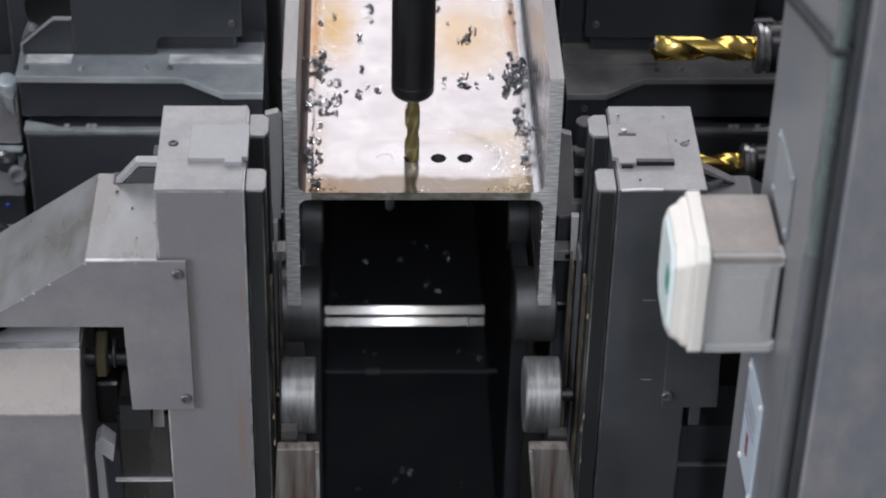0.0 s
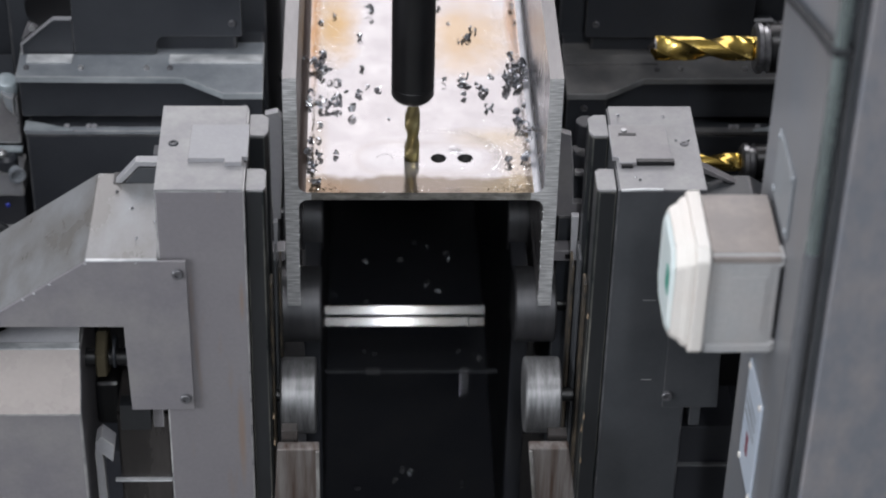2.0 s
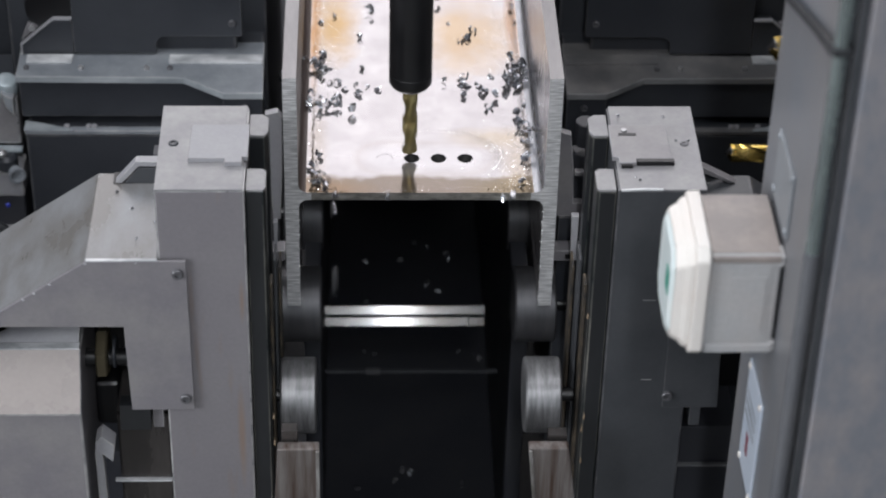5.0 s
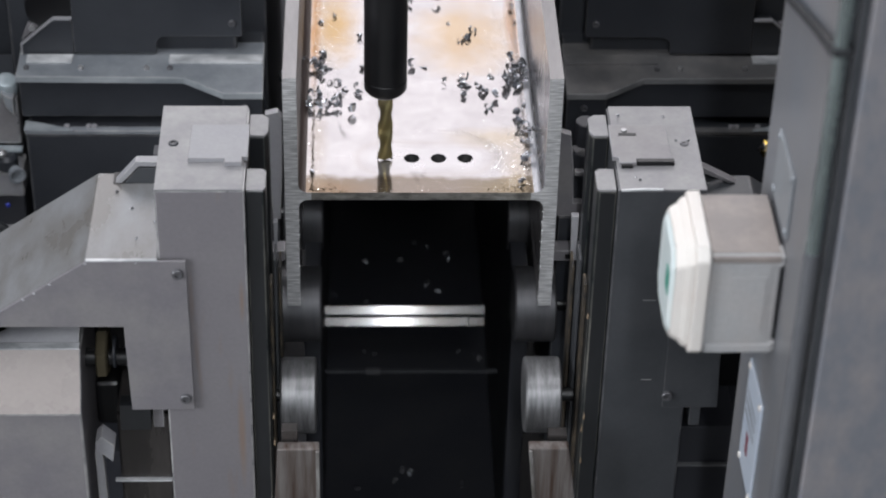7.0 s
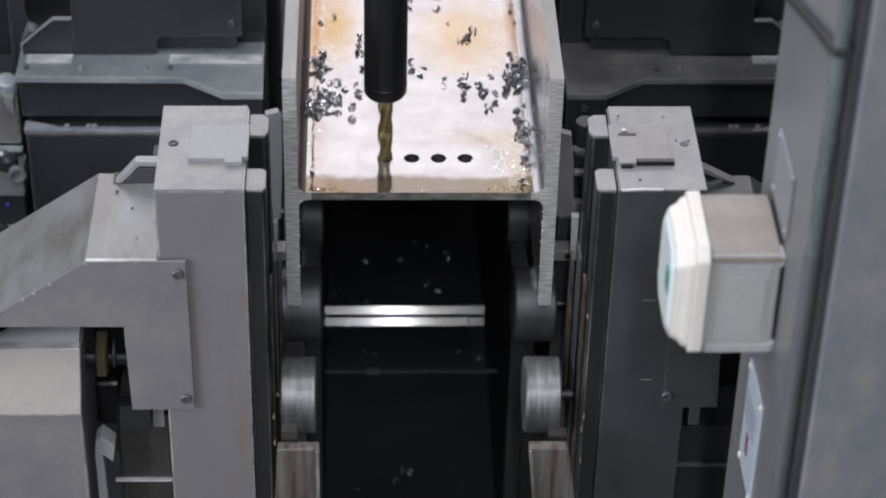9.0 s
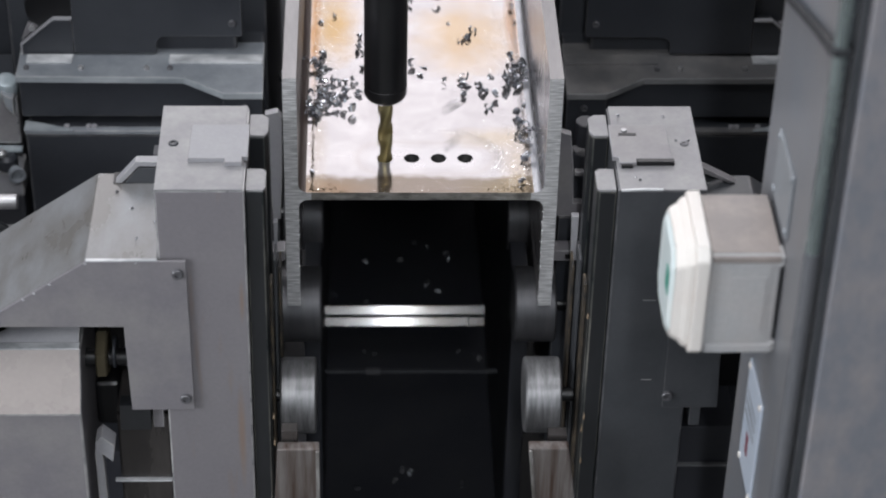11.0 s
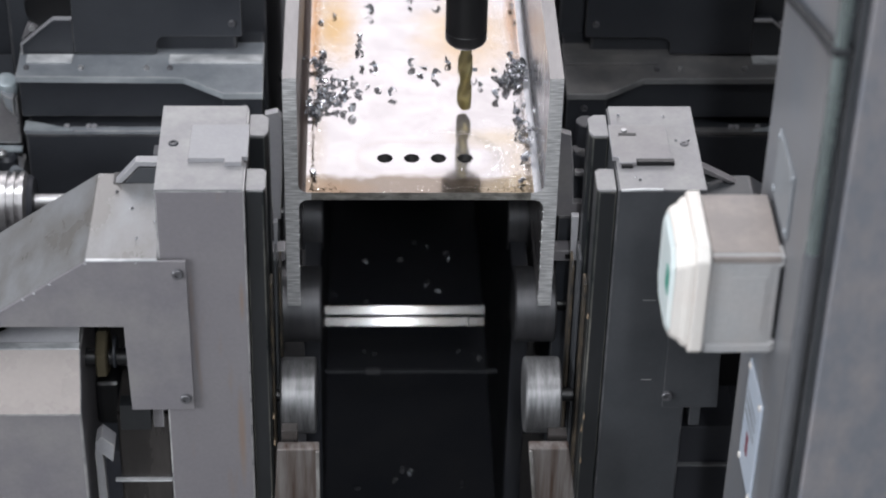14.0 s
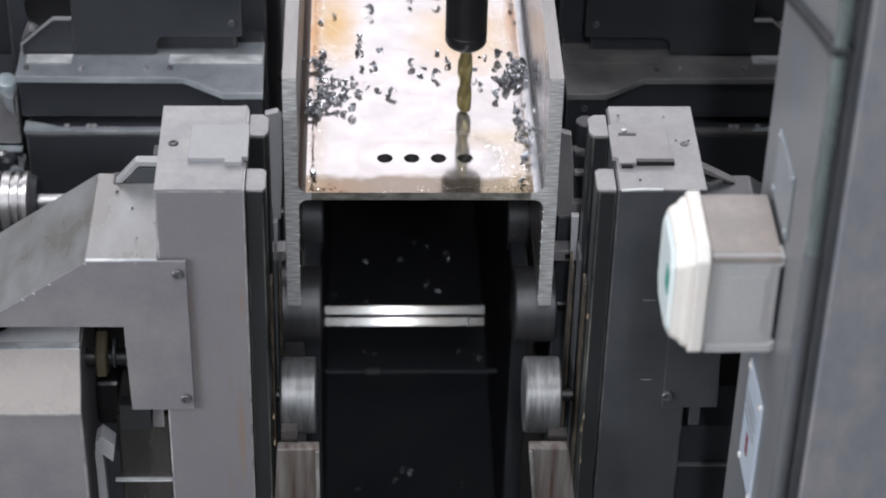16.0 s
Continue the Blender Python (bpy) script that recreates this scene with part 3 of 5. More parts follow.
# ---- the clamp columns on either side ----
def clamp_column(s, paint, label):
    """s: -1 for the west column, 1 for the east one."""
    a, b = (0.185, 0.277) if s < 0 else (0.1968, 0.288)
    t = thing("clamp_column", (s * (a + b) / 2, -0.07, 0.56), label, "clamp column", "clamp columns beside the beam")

    def bx(x0, x1, *rest, **k):
        return box(s * x0 if s > 0 else -x1, s * x1 if s > 0 else -x0, *rest, **k)
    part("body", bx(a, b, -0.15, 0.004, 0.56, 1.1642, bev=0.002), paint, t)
    part("cap", bx(a + 0.002, b, -0.1505, 0.004, 1.1644, 1.1665, bev=0.0009), CAP_TOP, t, "scuffed column top, painted paler for the light on it")
    if s > 0:
        part("cap_lip", prism([(0.200, -0.1525), (0.212, -0.1515), (0.222, -0.1508), (0.243, -0.1507), (0.243, -0.1490), (0.224, -0.1480), (0.212, -0.1490), (0.200, -0.1503)], "z", 1.1648, 1.1669, 0.0003), PALE, t, "bright scraped lip of the cap")
    # a stepped tongue plate on the cap
    o = a - 0.002
    pts = [(o, -0.100), (o + 0.006, -0.100), (o + 0.006, -0.110), (o + 0.024, -0.110), (o + 0.024, -0.103), (o + 0.062, -0.103), (o + 0.061, -0.040), (o, -0.040)]
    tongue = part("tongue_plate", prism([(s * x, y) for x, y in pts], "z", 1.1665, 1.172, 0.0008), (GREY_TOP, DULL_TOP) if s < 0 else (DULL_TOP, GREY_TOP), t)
    if s > 0:
        # no slots are cut; black strips put their shade onto the plate
        part("slot", box(0.2195, 0.2585, -0.1085, -0.1026, 1.1662, 1.1719, 0.0002), SPINDLE_AND_SHADE, tongue, "black strip for the shaded slot")
        part("slot", box(0.2030, 0.2150, -0.1130, -0.1096, 1.1662, 1.1700, 0.0002), SPINDLE_AND_SHADE, tongue, "black strip for the shaded slot")
        part("grub_screw", rod(0.0032, 0.0022, (0.2105, -0.052, 1.1718), n=14, ch=0.0006), BARE, tongue, smooth=True)
        part("screw_slot", box(0.2040, 0.2230, -0.0610, -0.0560, 1.1718, 1.1724, 0.0002), SPINDLE_AND_SHADE, tongue)
    bolt(t, (s * (b - 0.015), -0.068, 1.1640), (0, 0, 0), 0.0055 if s < 0 else 0.0044, DARK if s < 0 else BOLT)
    # two upright guide bars along the inner side, a slot between them
    i0, i1 = (a - 0.021, a - 0.001)
    for y0, y1, c in ((-0.145, -0.107, 0.004), (-0.046, -0.006, 0.007)):
        plan = [(s * x, y) for x, y in ((i0 + c * 0.6, y0), (i1, y0), (i1, y1), (i0 + c, y1), (i0, y1 - c), (i0, y0 + c))]
        bar = part("guide_bar", prism(plan, "z", 0.56, 1.159, 0.0012), (BAR_DARK, BAR_EDGE), t, "dark upright guide bar")
        part("bar_cap", prism(plan, "z", 1.1592, 1.162, 0.0008), CAP_TOP, bar, "scuffed bar end, painted paler for the light on it")
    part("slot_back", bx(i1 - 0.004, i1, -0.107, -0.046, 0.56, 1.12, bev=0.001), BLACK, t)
    for k, (x, y0, y1, top, m) in enumerate(((i0 - 0.0025, -0.12, -0.10, 1.02, RUST_EDGE), (i0 - 0.006, -0.09, -0.06, 1.03, GRAPHITE_AND_SHADE), (i0 - 0.009, -0.05, -0.02, 0.99, RUST_EDGE))):
        part("wear_strip", bx(x - 0.0005, x + 0.0022, y0, y1, 0.56, top, bev=0.0005), m, t, "thin rust-streaked wear strip")
    return t


COL_W = clamp_column(-1, GREY_RUN, "satin grey clamp column beside the beam")
# the east column carries its shade in a darker grey than the west one
COL_E = clamp_column(1, GRAPHITE_AND_SHADE, "clamp column painted darker for shade beside the beam")
for x0, x1, z in ((0.232, 0.246, 1.0218), (0.238, 0.250, 0.9119)):
    part("scratch", box(x0, x1, -0.1503, -0.1498, z, z + 0.0007, 0), EDGE, COL_E, "short pale scratch in the paint")


# flecks of rust on the edges of the guide bars
for col, spots in ((COL_E, [(0.1751, 0.9977), (0.179, 0.8558), (0.1775, 0.8376), (0.1788, 0.7914)]), (COL_W, [(-0.1625, 0.8577), (-0.1621, 0.8192)])):
    for k, (x, z) in enumerate(spots):
        part("rust_fleck", prism([(x - 0.0011, z - 0.003), (x + 0.0009, z - 0.0045), (x + 0.0013, z + 0.001), (x + 0.0002, z + 0.004 + 0.002 * (k % 3))], "y", -0.1468, -0.1448, 0.0003), FLECK, col, "pale tan rust fleck")


def west_bracket():
    t = thing("bracket_housing", (-0.36, -0.08, 0.876), "grey folded steel bracket with sloped shoulder on the column", "bracket")
    part("shoulder", prism([(-0.62, 0.890), (-0.352, 1.078), (-0.2772, 1.078), (-0.2772, 0.992), (-0.476, 0.992), (-0.62, 0.885)], "y", -0.152, 0.005, 0.002), (SHOULDER, SHOULDER), t, "oil-wiped grey shoulder with a sloped face")
    face = part("face_plate", prism([(-0.475, 0.9915), (-0.352, 1.0775), (-0.248, 1.079), (-0.247, 0.876), (-0.315, 0.876), (-0.3175, 0.9915)], "y", -0.156, -0.1525, 0.001), (GREY, GREY), t)
    for x, z in ((-0.257, 1.063), (-0.256, 0.893)):
        bolt(face, (x, -0.156, z), (90, 0, 0), 0.0062)
    # pale strip: worn paint and the highlight painted along this edge
    part("edge_highlight", box(-0.3515, -0.2776, -0.1566, -0.1520, 1.0785, 1.0800, 0.0005), PALE, t, "pale strip for the highlight on the rubbed front edge")
    for x, z in ((-0.352, 1.0755), (-0.391, 1.0485), (-0.420, 1.0283), (-0.455, 1.0038), (-0.300, 1.0765), (-0.408, 1.0366)):
        part("paint_nick", box(x - 0.0012, x + 0.0014, -0.1566, -0.1540, z - 0.0005, z + 0.0009, 0), PALE, face, "bright nick in the paint")
    # a folded strap behind the shoulder
    part("strap", prism([(-0.332, 1.079), (-0.325, 1.079), (-0.306, 1.101), (-0.2775, 1.101), (-0.2775, 1.107), (-0.309, 1.107)], "y", -0.016, -0.004, 0.0008), GREY_TOP, t)
    part("strap_web", prism([(-0.3225, 1.0785), (-0.3065, 1.0985), (-0.278, 1.0985), (-0.278, 1.0785)], "y", -0.0155, -0.0125, 0.0004), GRAPHITE_AND_SHADE, t, "dark plate under the strap")
    # the sheet is whole here; a black plate paints the notch's darkness
    part("notch", box(-0.3345, -0.3125, -0.0155, 0.0045, 1.0782, 1.0792, 0.0002), SPINDLE_AND_SHADE, t, "black plate laid on for the dark of a notch")
    return t


west_bracket()


def east_bracket():
    t = thing("bracket_housing", (0.31, -0.08, 0.877), "dark bracket plate bolted to the column", "bracket")
    # same shade-darkened grey as the east column
    face = part("face_plate", prism([(0.263, 0.877), (0.324, 0.877), (0.318, 1.02), (0.305, 1.14), (0.284, 1.14), (0.263, 1.05)], "y", -0.156, -0.1505, 0.001), GRAPHITE_AND_SHADE, t)
    part("shoulder", prism([(0.2885, 1.078), (0.36, 1.078), (0.44, 1.023), (0.44, 0.96), (0.2885, 0.96)], "y", -0.05, 0.002, 0.003), GRAPHITE_AND_SHADE, t)
    bolt(face, (0.267, -0.156, 0.895), (90, 0, 0), 0.0062)
    part("strap", prism([(0.343, 1.079), (0.335, 1.079), (0.289, 1.101), (0.289, 1.107), (0.293, 1.107)], "y", -0.016, -0.004, 0.0008), GREY, t)
    # black triangle puts shade into the opening under the strap
    part("strap_web", prism([(0.333, 1.0785), (0.289, 1.0995), (0.289, 1.0785)], "y", -0.003, 0.001, 0.0004), BLACK, t)
    return t


east_bracket()


def clamp_actuator():
    t = thing("clamp_actuator", (-0.47, -0.10, 0.38), "grey actuator housing with a chamfered pale top edge", "actuator")
    part("housing", prism([(-0.170, 0.38), (-0.170, 0.883), (-0.135, 0.945), (-0.02, 0.945), (-0.02, 0.38)], "x", -0.66, -0.368, 0.003), GREY, t)
    part("chamfer_cover", prism([(-0.1725, 0.884), (-0.1375, 0.946), (-0.134, 0.9475), (-0.130, 0.9475), (-0.130, 0.9455), (-0.1352, 0.9452), (-0.1702, 0.8835)], "x", -0.66, -0.3685, 0.0006), BEIGE, t, "pale beige chamfer")
    # pale strip painted as the highlight where the chamfer begins
    part("edge_highlight", box(-0.659, -0.3690, -0.1400, -0.1294, 0.9477, 0.9492, 0.0004), PALE, t, "pale strip for the highlight over the chamfer")
    # added cover, paler and tilted so the top looks lit
    part("top_cover", prism([(-0.1295, 0.9452), (-0.1295, 0.9476), (-0.06, 0.984), (-0.06, 0.9452)], "x", -0.659, -0.370, 0.0008), GREY_TOP, t, "sloping top, painted paler to look lit")
    rod_part = part("rod", rod(0.010, 0.10, (-0.375, -0.10, 0.905), (0, 90, 0), 24), SPINDLE_AND_SHADE, t, smooth=True)
    bm = lathe([(0.026, 0), (0.029, 0.002), (0.029, 0.011), (0.026, 0.013)], (-0.3555, -0.10, 0.912), (0, 90, 0), 6)
    part("nut", bm, BRASS, rod_part, "yellow passivated hex nut")
    part("washer", rod(0.018, 0.004, (-0.338, -0.10, 0.912), (0, 90, 0), 24), DARK, rod_part, smooth=True)
    return t


clamp_actuator()


def lever_and_box():
    t = thing("latch_lever", (-0.35, -0.13, 0.38), "worn pale steel latch lever under the bracket", "lever")
    part("arm", prism([(-0.361, 0.805), (-0.352, 0.812), (-0.344, 0.38), (-0.357, 0.38)], "y", -0.150, -0.138, 0.001), GREY_TOP, t)
    part("head", prism([(-0.359, 0.826), (-0.352, 0.834), (-0.338, 0.820), (-0.341, 0.796), (-0.352, 0.808), (-0.361, 0.806)], "y", -0.152, -0.130, 0.001), GREY_TOP, t)
    t2 = thing("junction_housing", (-0.31, -0.10, 0.38), "dark grey steel housing below the bracket", "housing")
    part("body", box(-0.338, -0.279, -0.120, -0.02, 0.38, 0.838, 0.003), HOUSING, t2)
    # the next two black blocks are added as shade in the gap behind the rod
    part("back_plate", box(-0.3672, -0.279, -0.030, -0.02, 0.8385, 0.985, 0.002), SPINDLE_AND_SHADE, t2)
    part("recess", box(-0.3672, -0.3385, -0.066, -0.02, 0.775, 0.838, 0.008, 3), SPINDLE_AND_SHADE, t2, "black block filling the shaded gap")
    part("ledge", box(-0.344, -0.279, -0.126, -0.120, 0.7428, 0.7450, 0.0007), PALE, t2, "thin pale ledge")
    part("lug", box(-0.296, -0.284, -0.132, -0.1205, 0.83, 0.872, 0.001), GREY, t2)
    part("cover", box(-0.3310, -0.2975, -0.1400, -0.1215, 0.8330, 0.8680, 0.001), (BAR_DARK, BAR_DARK), t2, "dark cover strip")
    t3 = thing("junction_housing", (0.33, -0.10, 0.38), "dark grey steel housing below the bracket", "housing")
    part("body", box(0.296, 0.36, -0.10, 0.0, 0.38, 0.80, 0.003), BLACK, t3)
    # black plate added only to darken the view past the housing
    part("back_plate", box(0.2885, 0.42, -0.0300, -0.0200, 0.8005, 0.985, 0.002), SPINDLE_AND_SHADE, t3, "black plate put in as shade behind the bracket")
    part("ledge", box(0.29, 0.36, -0.106, -0.100, 0.744, 0.7465, 0.001), LIP_EAST_SHADE, t3, "thin pale ledge")
    part("lug", box(0.2950, 0.3070, -0.150, -0.1005, 0.846, 0.8755, 0.001), GRAPHITE_AND_SHADE, t3)


lever_and_box()

# ---- short support rollers and wear plates under the beam ----
def support_roller(s, y, z, r, x_in, x_out, m, label):
    t = thing("support_roller", (s * x_out, y, z), label, "roller", "support rollers under the beam")
    L = x_out - x_in
    x0 = s * x_in if s > 0 else -x_out
    part("shell", lathe([(r * 0.4, 0), (r - 0.002, 0), (r, 0.002), (r, L - 0.002), (r - 0.002, L), (r * 0.4, L)], (x0, y, z), (0, 90, 0), 48), m, t, smooth=True)
    part("axle", rod(r * 0.18, 0.018, (s * (x_out - 0.002) if s > 0 else -(x_out + 0.016), y, z), (0, 90, 0), 24), SPINDLE_AND_SHADE, t, smooth=True)
    return t


for s in (-1, 1):
    support_roller(s, 1.20, 0.852, 0.0445, 0.112, 0.160, DARK_ROLLER, "blackened steel support roller under the beam")
    support_roller(s, -0.092, 0.842, 0.043, 0.116, 0.156, ROLLER, "bright turned steel support roller beside the trough")
    support_roller(s, 0.060, 0.852, 0.0445, 0.112, 0.160, DARK_ROLLER, "blackened steel support roller under the beam")
    support_roller(s, 0.24, 0.852, 0.0445, 0.112, 0.160, DARK_ROLLER, "blackened steel support roller under the beam")
    support_roller(s, 0.55, 0.852, 0.0445, 0.112, 0.160, DARK_ROLLER, "blackened steel support roller under the beam")


def wear_plate(s):
    t = thing("wear_plate", (s * 0.135, -0.19, 0.38), "rubbed brownish steel wear plate at the trough side", "wear plate", "wear plates")
    a, b = (-0.157, -0.1115) if s < 0 else (0.115, 0.159)
    # the plate spreads outwards towards its foot
    c, d = (a - 0.009, b) if s < 0 else (a + 0.015, b + 0.022)
    part("plate", prism([(a, 0.8565), (b, 0.8565), (d, 0.70), (d, 0.38), (c, 0.38), (c, 0.70)], "y", -0.200, -0.186, 0.002), (RUSTY, RUSTY), t)
    e, g, w = (b, d, -0.004) if s < 0 else (a, c, 0.004)
    part("lip", prism([(e, 0.8555), (e + w, 0.8555), (g + w, 0.70), (g + w, 0.38), (g, 0.38), (g, 0.70)], "y", -0.2030, -0.2002, 0.0008), RUB_EDGE, t, "rubbed bright lip")
    part("stop", box(a + 0.004, a + 0.022, -0.184, -0.170, 0.38, 0.8695, 0.001) if s < 0 else box(b - 0.022, b - 0.001, -0.184, -0.170, 0.38, 0.8615, 0.001), HOUSING, t)
    return t


wear_plate(-1), wear_plate(1)


def side_guide(s):
    """The pale upright guide plate close behind each clamp column."""
    t = thing("side_guide", (s * 0.18, 0.06, 0.38), "pale grey tapered guide plate close beside the beam", "guide plate", "side guides")
    pts = [(0.1525, 1.118), (0.158, 1.126), (0.172, 1.122), (0.170, 1.048), (0.1655, 0.981), (0.1572, 0.981), (0.154, 1.048)] if s < 0 else [(0.1535, 1.10), (0.167, 1.096), (0.172, 1.05), (0.1735, 1.019), (0.174, 1.0035), (0.1845, 1.0030), (0.1845, 0.985), (0.1535, 0.985)]
    part("plate", prism([(s * x, z) for x, z in pts], "y", 0.052, 0.062, 0.001), GREY_TOP if s < 0 else GREY, t)
    if s > 0:
        part("strut", box(0.1735, 0.1835, 0.050, 0.058, 1.042, 1.0475, 0.001), GREY, t)
    # pale wedge painted as the lit top of a wear strip
    part("lit_wedge", prism([(s * x, z) for x, z in (((0.1585, 1.017), (0.1635, 1.017), (0.1625, 0.972), (0.1600, 0.972)) if s < 0 else ((0.1672, 1.025), (0.1752, 1.025), (0.1752, 0.965), (0.1690, 0.965)))], "y", -0.004, 0.004, 0.0005), GREY_TOP, t, "pale wedge for the lit top of the wear strip")
    for z in (1.075, 1.035):
        part("guide_roller", rod(0.012, 0.030, (s * 0.186, 0.085, z - 0.012), (0, 0, 0), 24), BLACK, t, "small dark upright guide roller", smooth=True)
    part("stem", box(*sorted((s * 0.159, s * 0.180)), 0.056, 0.075, 0.38, 0.979, 0.001), DARK, t)
    part("back_plate", box(*sorted((s * 0.172, s * 0.30)), 0.080, 0.10, 0.38, 1.05, 0.001), BLACK, t)
    part("bracket", box(*sorted((s * 0.152, s * 0.185)), 0.03, 0.05, 0.938, 0.952, 0.001), GREY, t)
    # black strip on the face gives the dark of a hole
    part("bracket_slot", box(*sorted((s * 0.166, s * 0.178)), 0.0288, 0.0302, 0.9415, 0.9475, 0.0004), SPINDLE_AND_SHADE, t, "black strip for the shaded slot in the bracket")
    return t


side_guide(-1), side_guide(1)

# ---- the drilling units behind, one on each side ----
def rear_unit(s):
    t = thing("drilling_unit", (s * 0.35, 0.6, 0.38), "dark drilling unit with pale scuffed ledge", "drilling unit", "drilling units behind the clamps")

    def m(pts):
        return [(s * x, y) for x, y in pts]
    part("lower_apron", box(*sorted((s * 0.20, s * 0.483)), 0.330, 0.60, 0.38, 0.908, 0.003), DARK, t)
    part("lower_ledge", box(*sorted((s * 0.20, s * 0.484)), 0.329, 0.339, 0.9085, 0.914, 0.001), LEDGE if s < 0 else LEDGE_EAST_SHADE, t)
    part("ledge_end", prism(m([(0.4845, 0.328), (0.4845, 0.350), (0.468, 0.346), (0.425, 0.332), (0.425, 0.328)]), "z", 0.9142, 0.9155, 0.0004), LIP, t, "scuffed end of the lower ledge")
    part("apron", box(*sorted((s * 0.19, s * 0.489)), 0.352, 0.62, 0.920, 0.978, 0.002), DARK, t)
    part("apron_cheek", box(*sorted((s * 0.187, s * 0.236)), 0.316, 0.351, 0.80, 0.978, 0.002), DARK, t)
    ledge = part("ledge", prism(m([(0.492, 0.350), (0.285, 0.348), (0.235, 0.313), (0.186, 0.313), (0.188, 0.43), (0.492, 0.43)]), "z", 0.9785, 0.981, 0.0008), LEDGE if s < 0 else LEDGE_EAST_SHADE, t, "pale scuffed ledge with a chamfered nose")
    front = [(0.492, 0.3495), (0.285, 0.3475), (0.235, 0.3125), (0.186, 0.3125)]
    part("ledge_lip", prism(m(front + [(x, y - 0.0022) for x, y in front[::-1]]), "z", 0.9735, 0.9813, 0.0004), LIP if s < 0 else LIP_EAST_SHADE, ledge, "pale rubbed lip of the ledge")
    part("ledge_bar", box(*sorted((s * 0.189, s * 0.305)), 0.378, 0.397, 0.9812, 0.984, 0.001), PALE if s < 0 else LEDGE_EAST_SHADE, ledge, "bright scuffed bar on the ledge")
    part("ledge_bar", box(*sorted((s * 0.425, s * 0.482)), 0.378, 0.397, 0.9812, 0.984, 0.001), PALE, ledge, "bright scuffed bar on the ledge")
    part("body", box(*sorted((s * 0.222, s * 0.505)), 0.415, 0.95, 0.38, 1.10, 0.004), DARK, t)
    part("inner_panel", box(*sorted((s * 0.186, s * 0.2215)), 0.46, 0.95, 0.38, 1.10, 0.003), DARK, t)
    notch = [(0.321, 0.985), (0.321, 0.996), (0.3195, 1.003), (0.315, 1.0075), (0.308, 1.009), (0.214, 1.009), (0.214, 1.09), (0.4235, 1.09), (0.4235, 0.985)]
    part("cover", prism(m(notch), "y", 0.398, 0.4145, 0.0012), DARK, t, "dark cover plate with a rounded notch")
    bolt(t, (s * 0.226, 0.398, 1.029), (90, 0, 0), 0.0045, BOLT)
    bolt(t, (s * 0.209, 0.316, 0.958), (90, 0, 0), 0.0045, BOLT)
    for x in (0.303, 0.332, 0.413, 0.480):
        bolt(ledge, (s * x, 0.367, 0.981), (0, 0, 0), 0.0036, BARE if x in (0.332, 0.413) else BOLT)
    for x in (0.398, 0.405, 0.432):
        bolt(t, (s * x, 0.337, 0.914), (0, 0, 0), 0.0035, GREY_TOP)
    guard = part("guard", prism(m([(0.487, 0.982), (0.487, 0.996), (0.4465, 1.032), (0.424, 1.032), (0.424, 0.982)]), "y", 0.399, 0.4145, 0.001), DARK, t)
    part("guard_edge", prism(m([(0.4895, 0.982), (0.4895, 0.9975), (0.447, 1.0350), (0.424, 1.0350), (0.424, 1.0325), (0.4465, 1.0325), (0.4873, 0.9965), (0.4873, 0.982)]), "y", 0.3965, 0.403, 0.0004), GREY_TOP, guard, "pale edge of the sloped guard")
    part("gusset", prism(m([(0.489, 0.998), (0.4800, 1.021), (0.4570, 1.0245)]), "y", 0.408, 0.4145, 0.0006), GREY, guard, "pale gusset behind the guard")
    bolt(guard, (s * 0.4745, 0.408, 1.0155), (90, 0, 0), 0.0042, BARE)
    if s < 0:
        part("motor_cap", lathe([(0.030, 0.0), (0.034, 0.002), (0.034, 0.0085), (0.032, 0.010), (0.029, 0.0085)], (-0.447, 0.4145, 1.047), (90, 0, 0), 40), SPINDLE_AND_SHADE, t, "round black motor cap", smooth=True)
    # dark block added to cover the bright hall wall behind
    part("dark_backing", box(*sorted((s * 0.506, s * 0.72)), 0.47, 0.95, 0.38, 1.10, 0.004), DARK, t)
    part("spindle_carrier", box(*sorted((s * 0.70, s * 0.95)), 0.10, 0.62, 0.38, 1.16, 0.005), DARK, t)
    return t


rear_unit(-1), rear_unit(1)


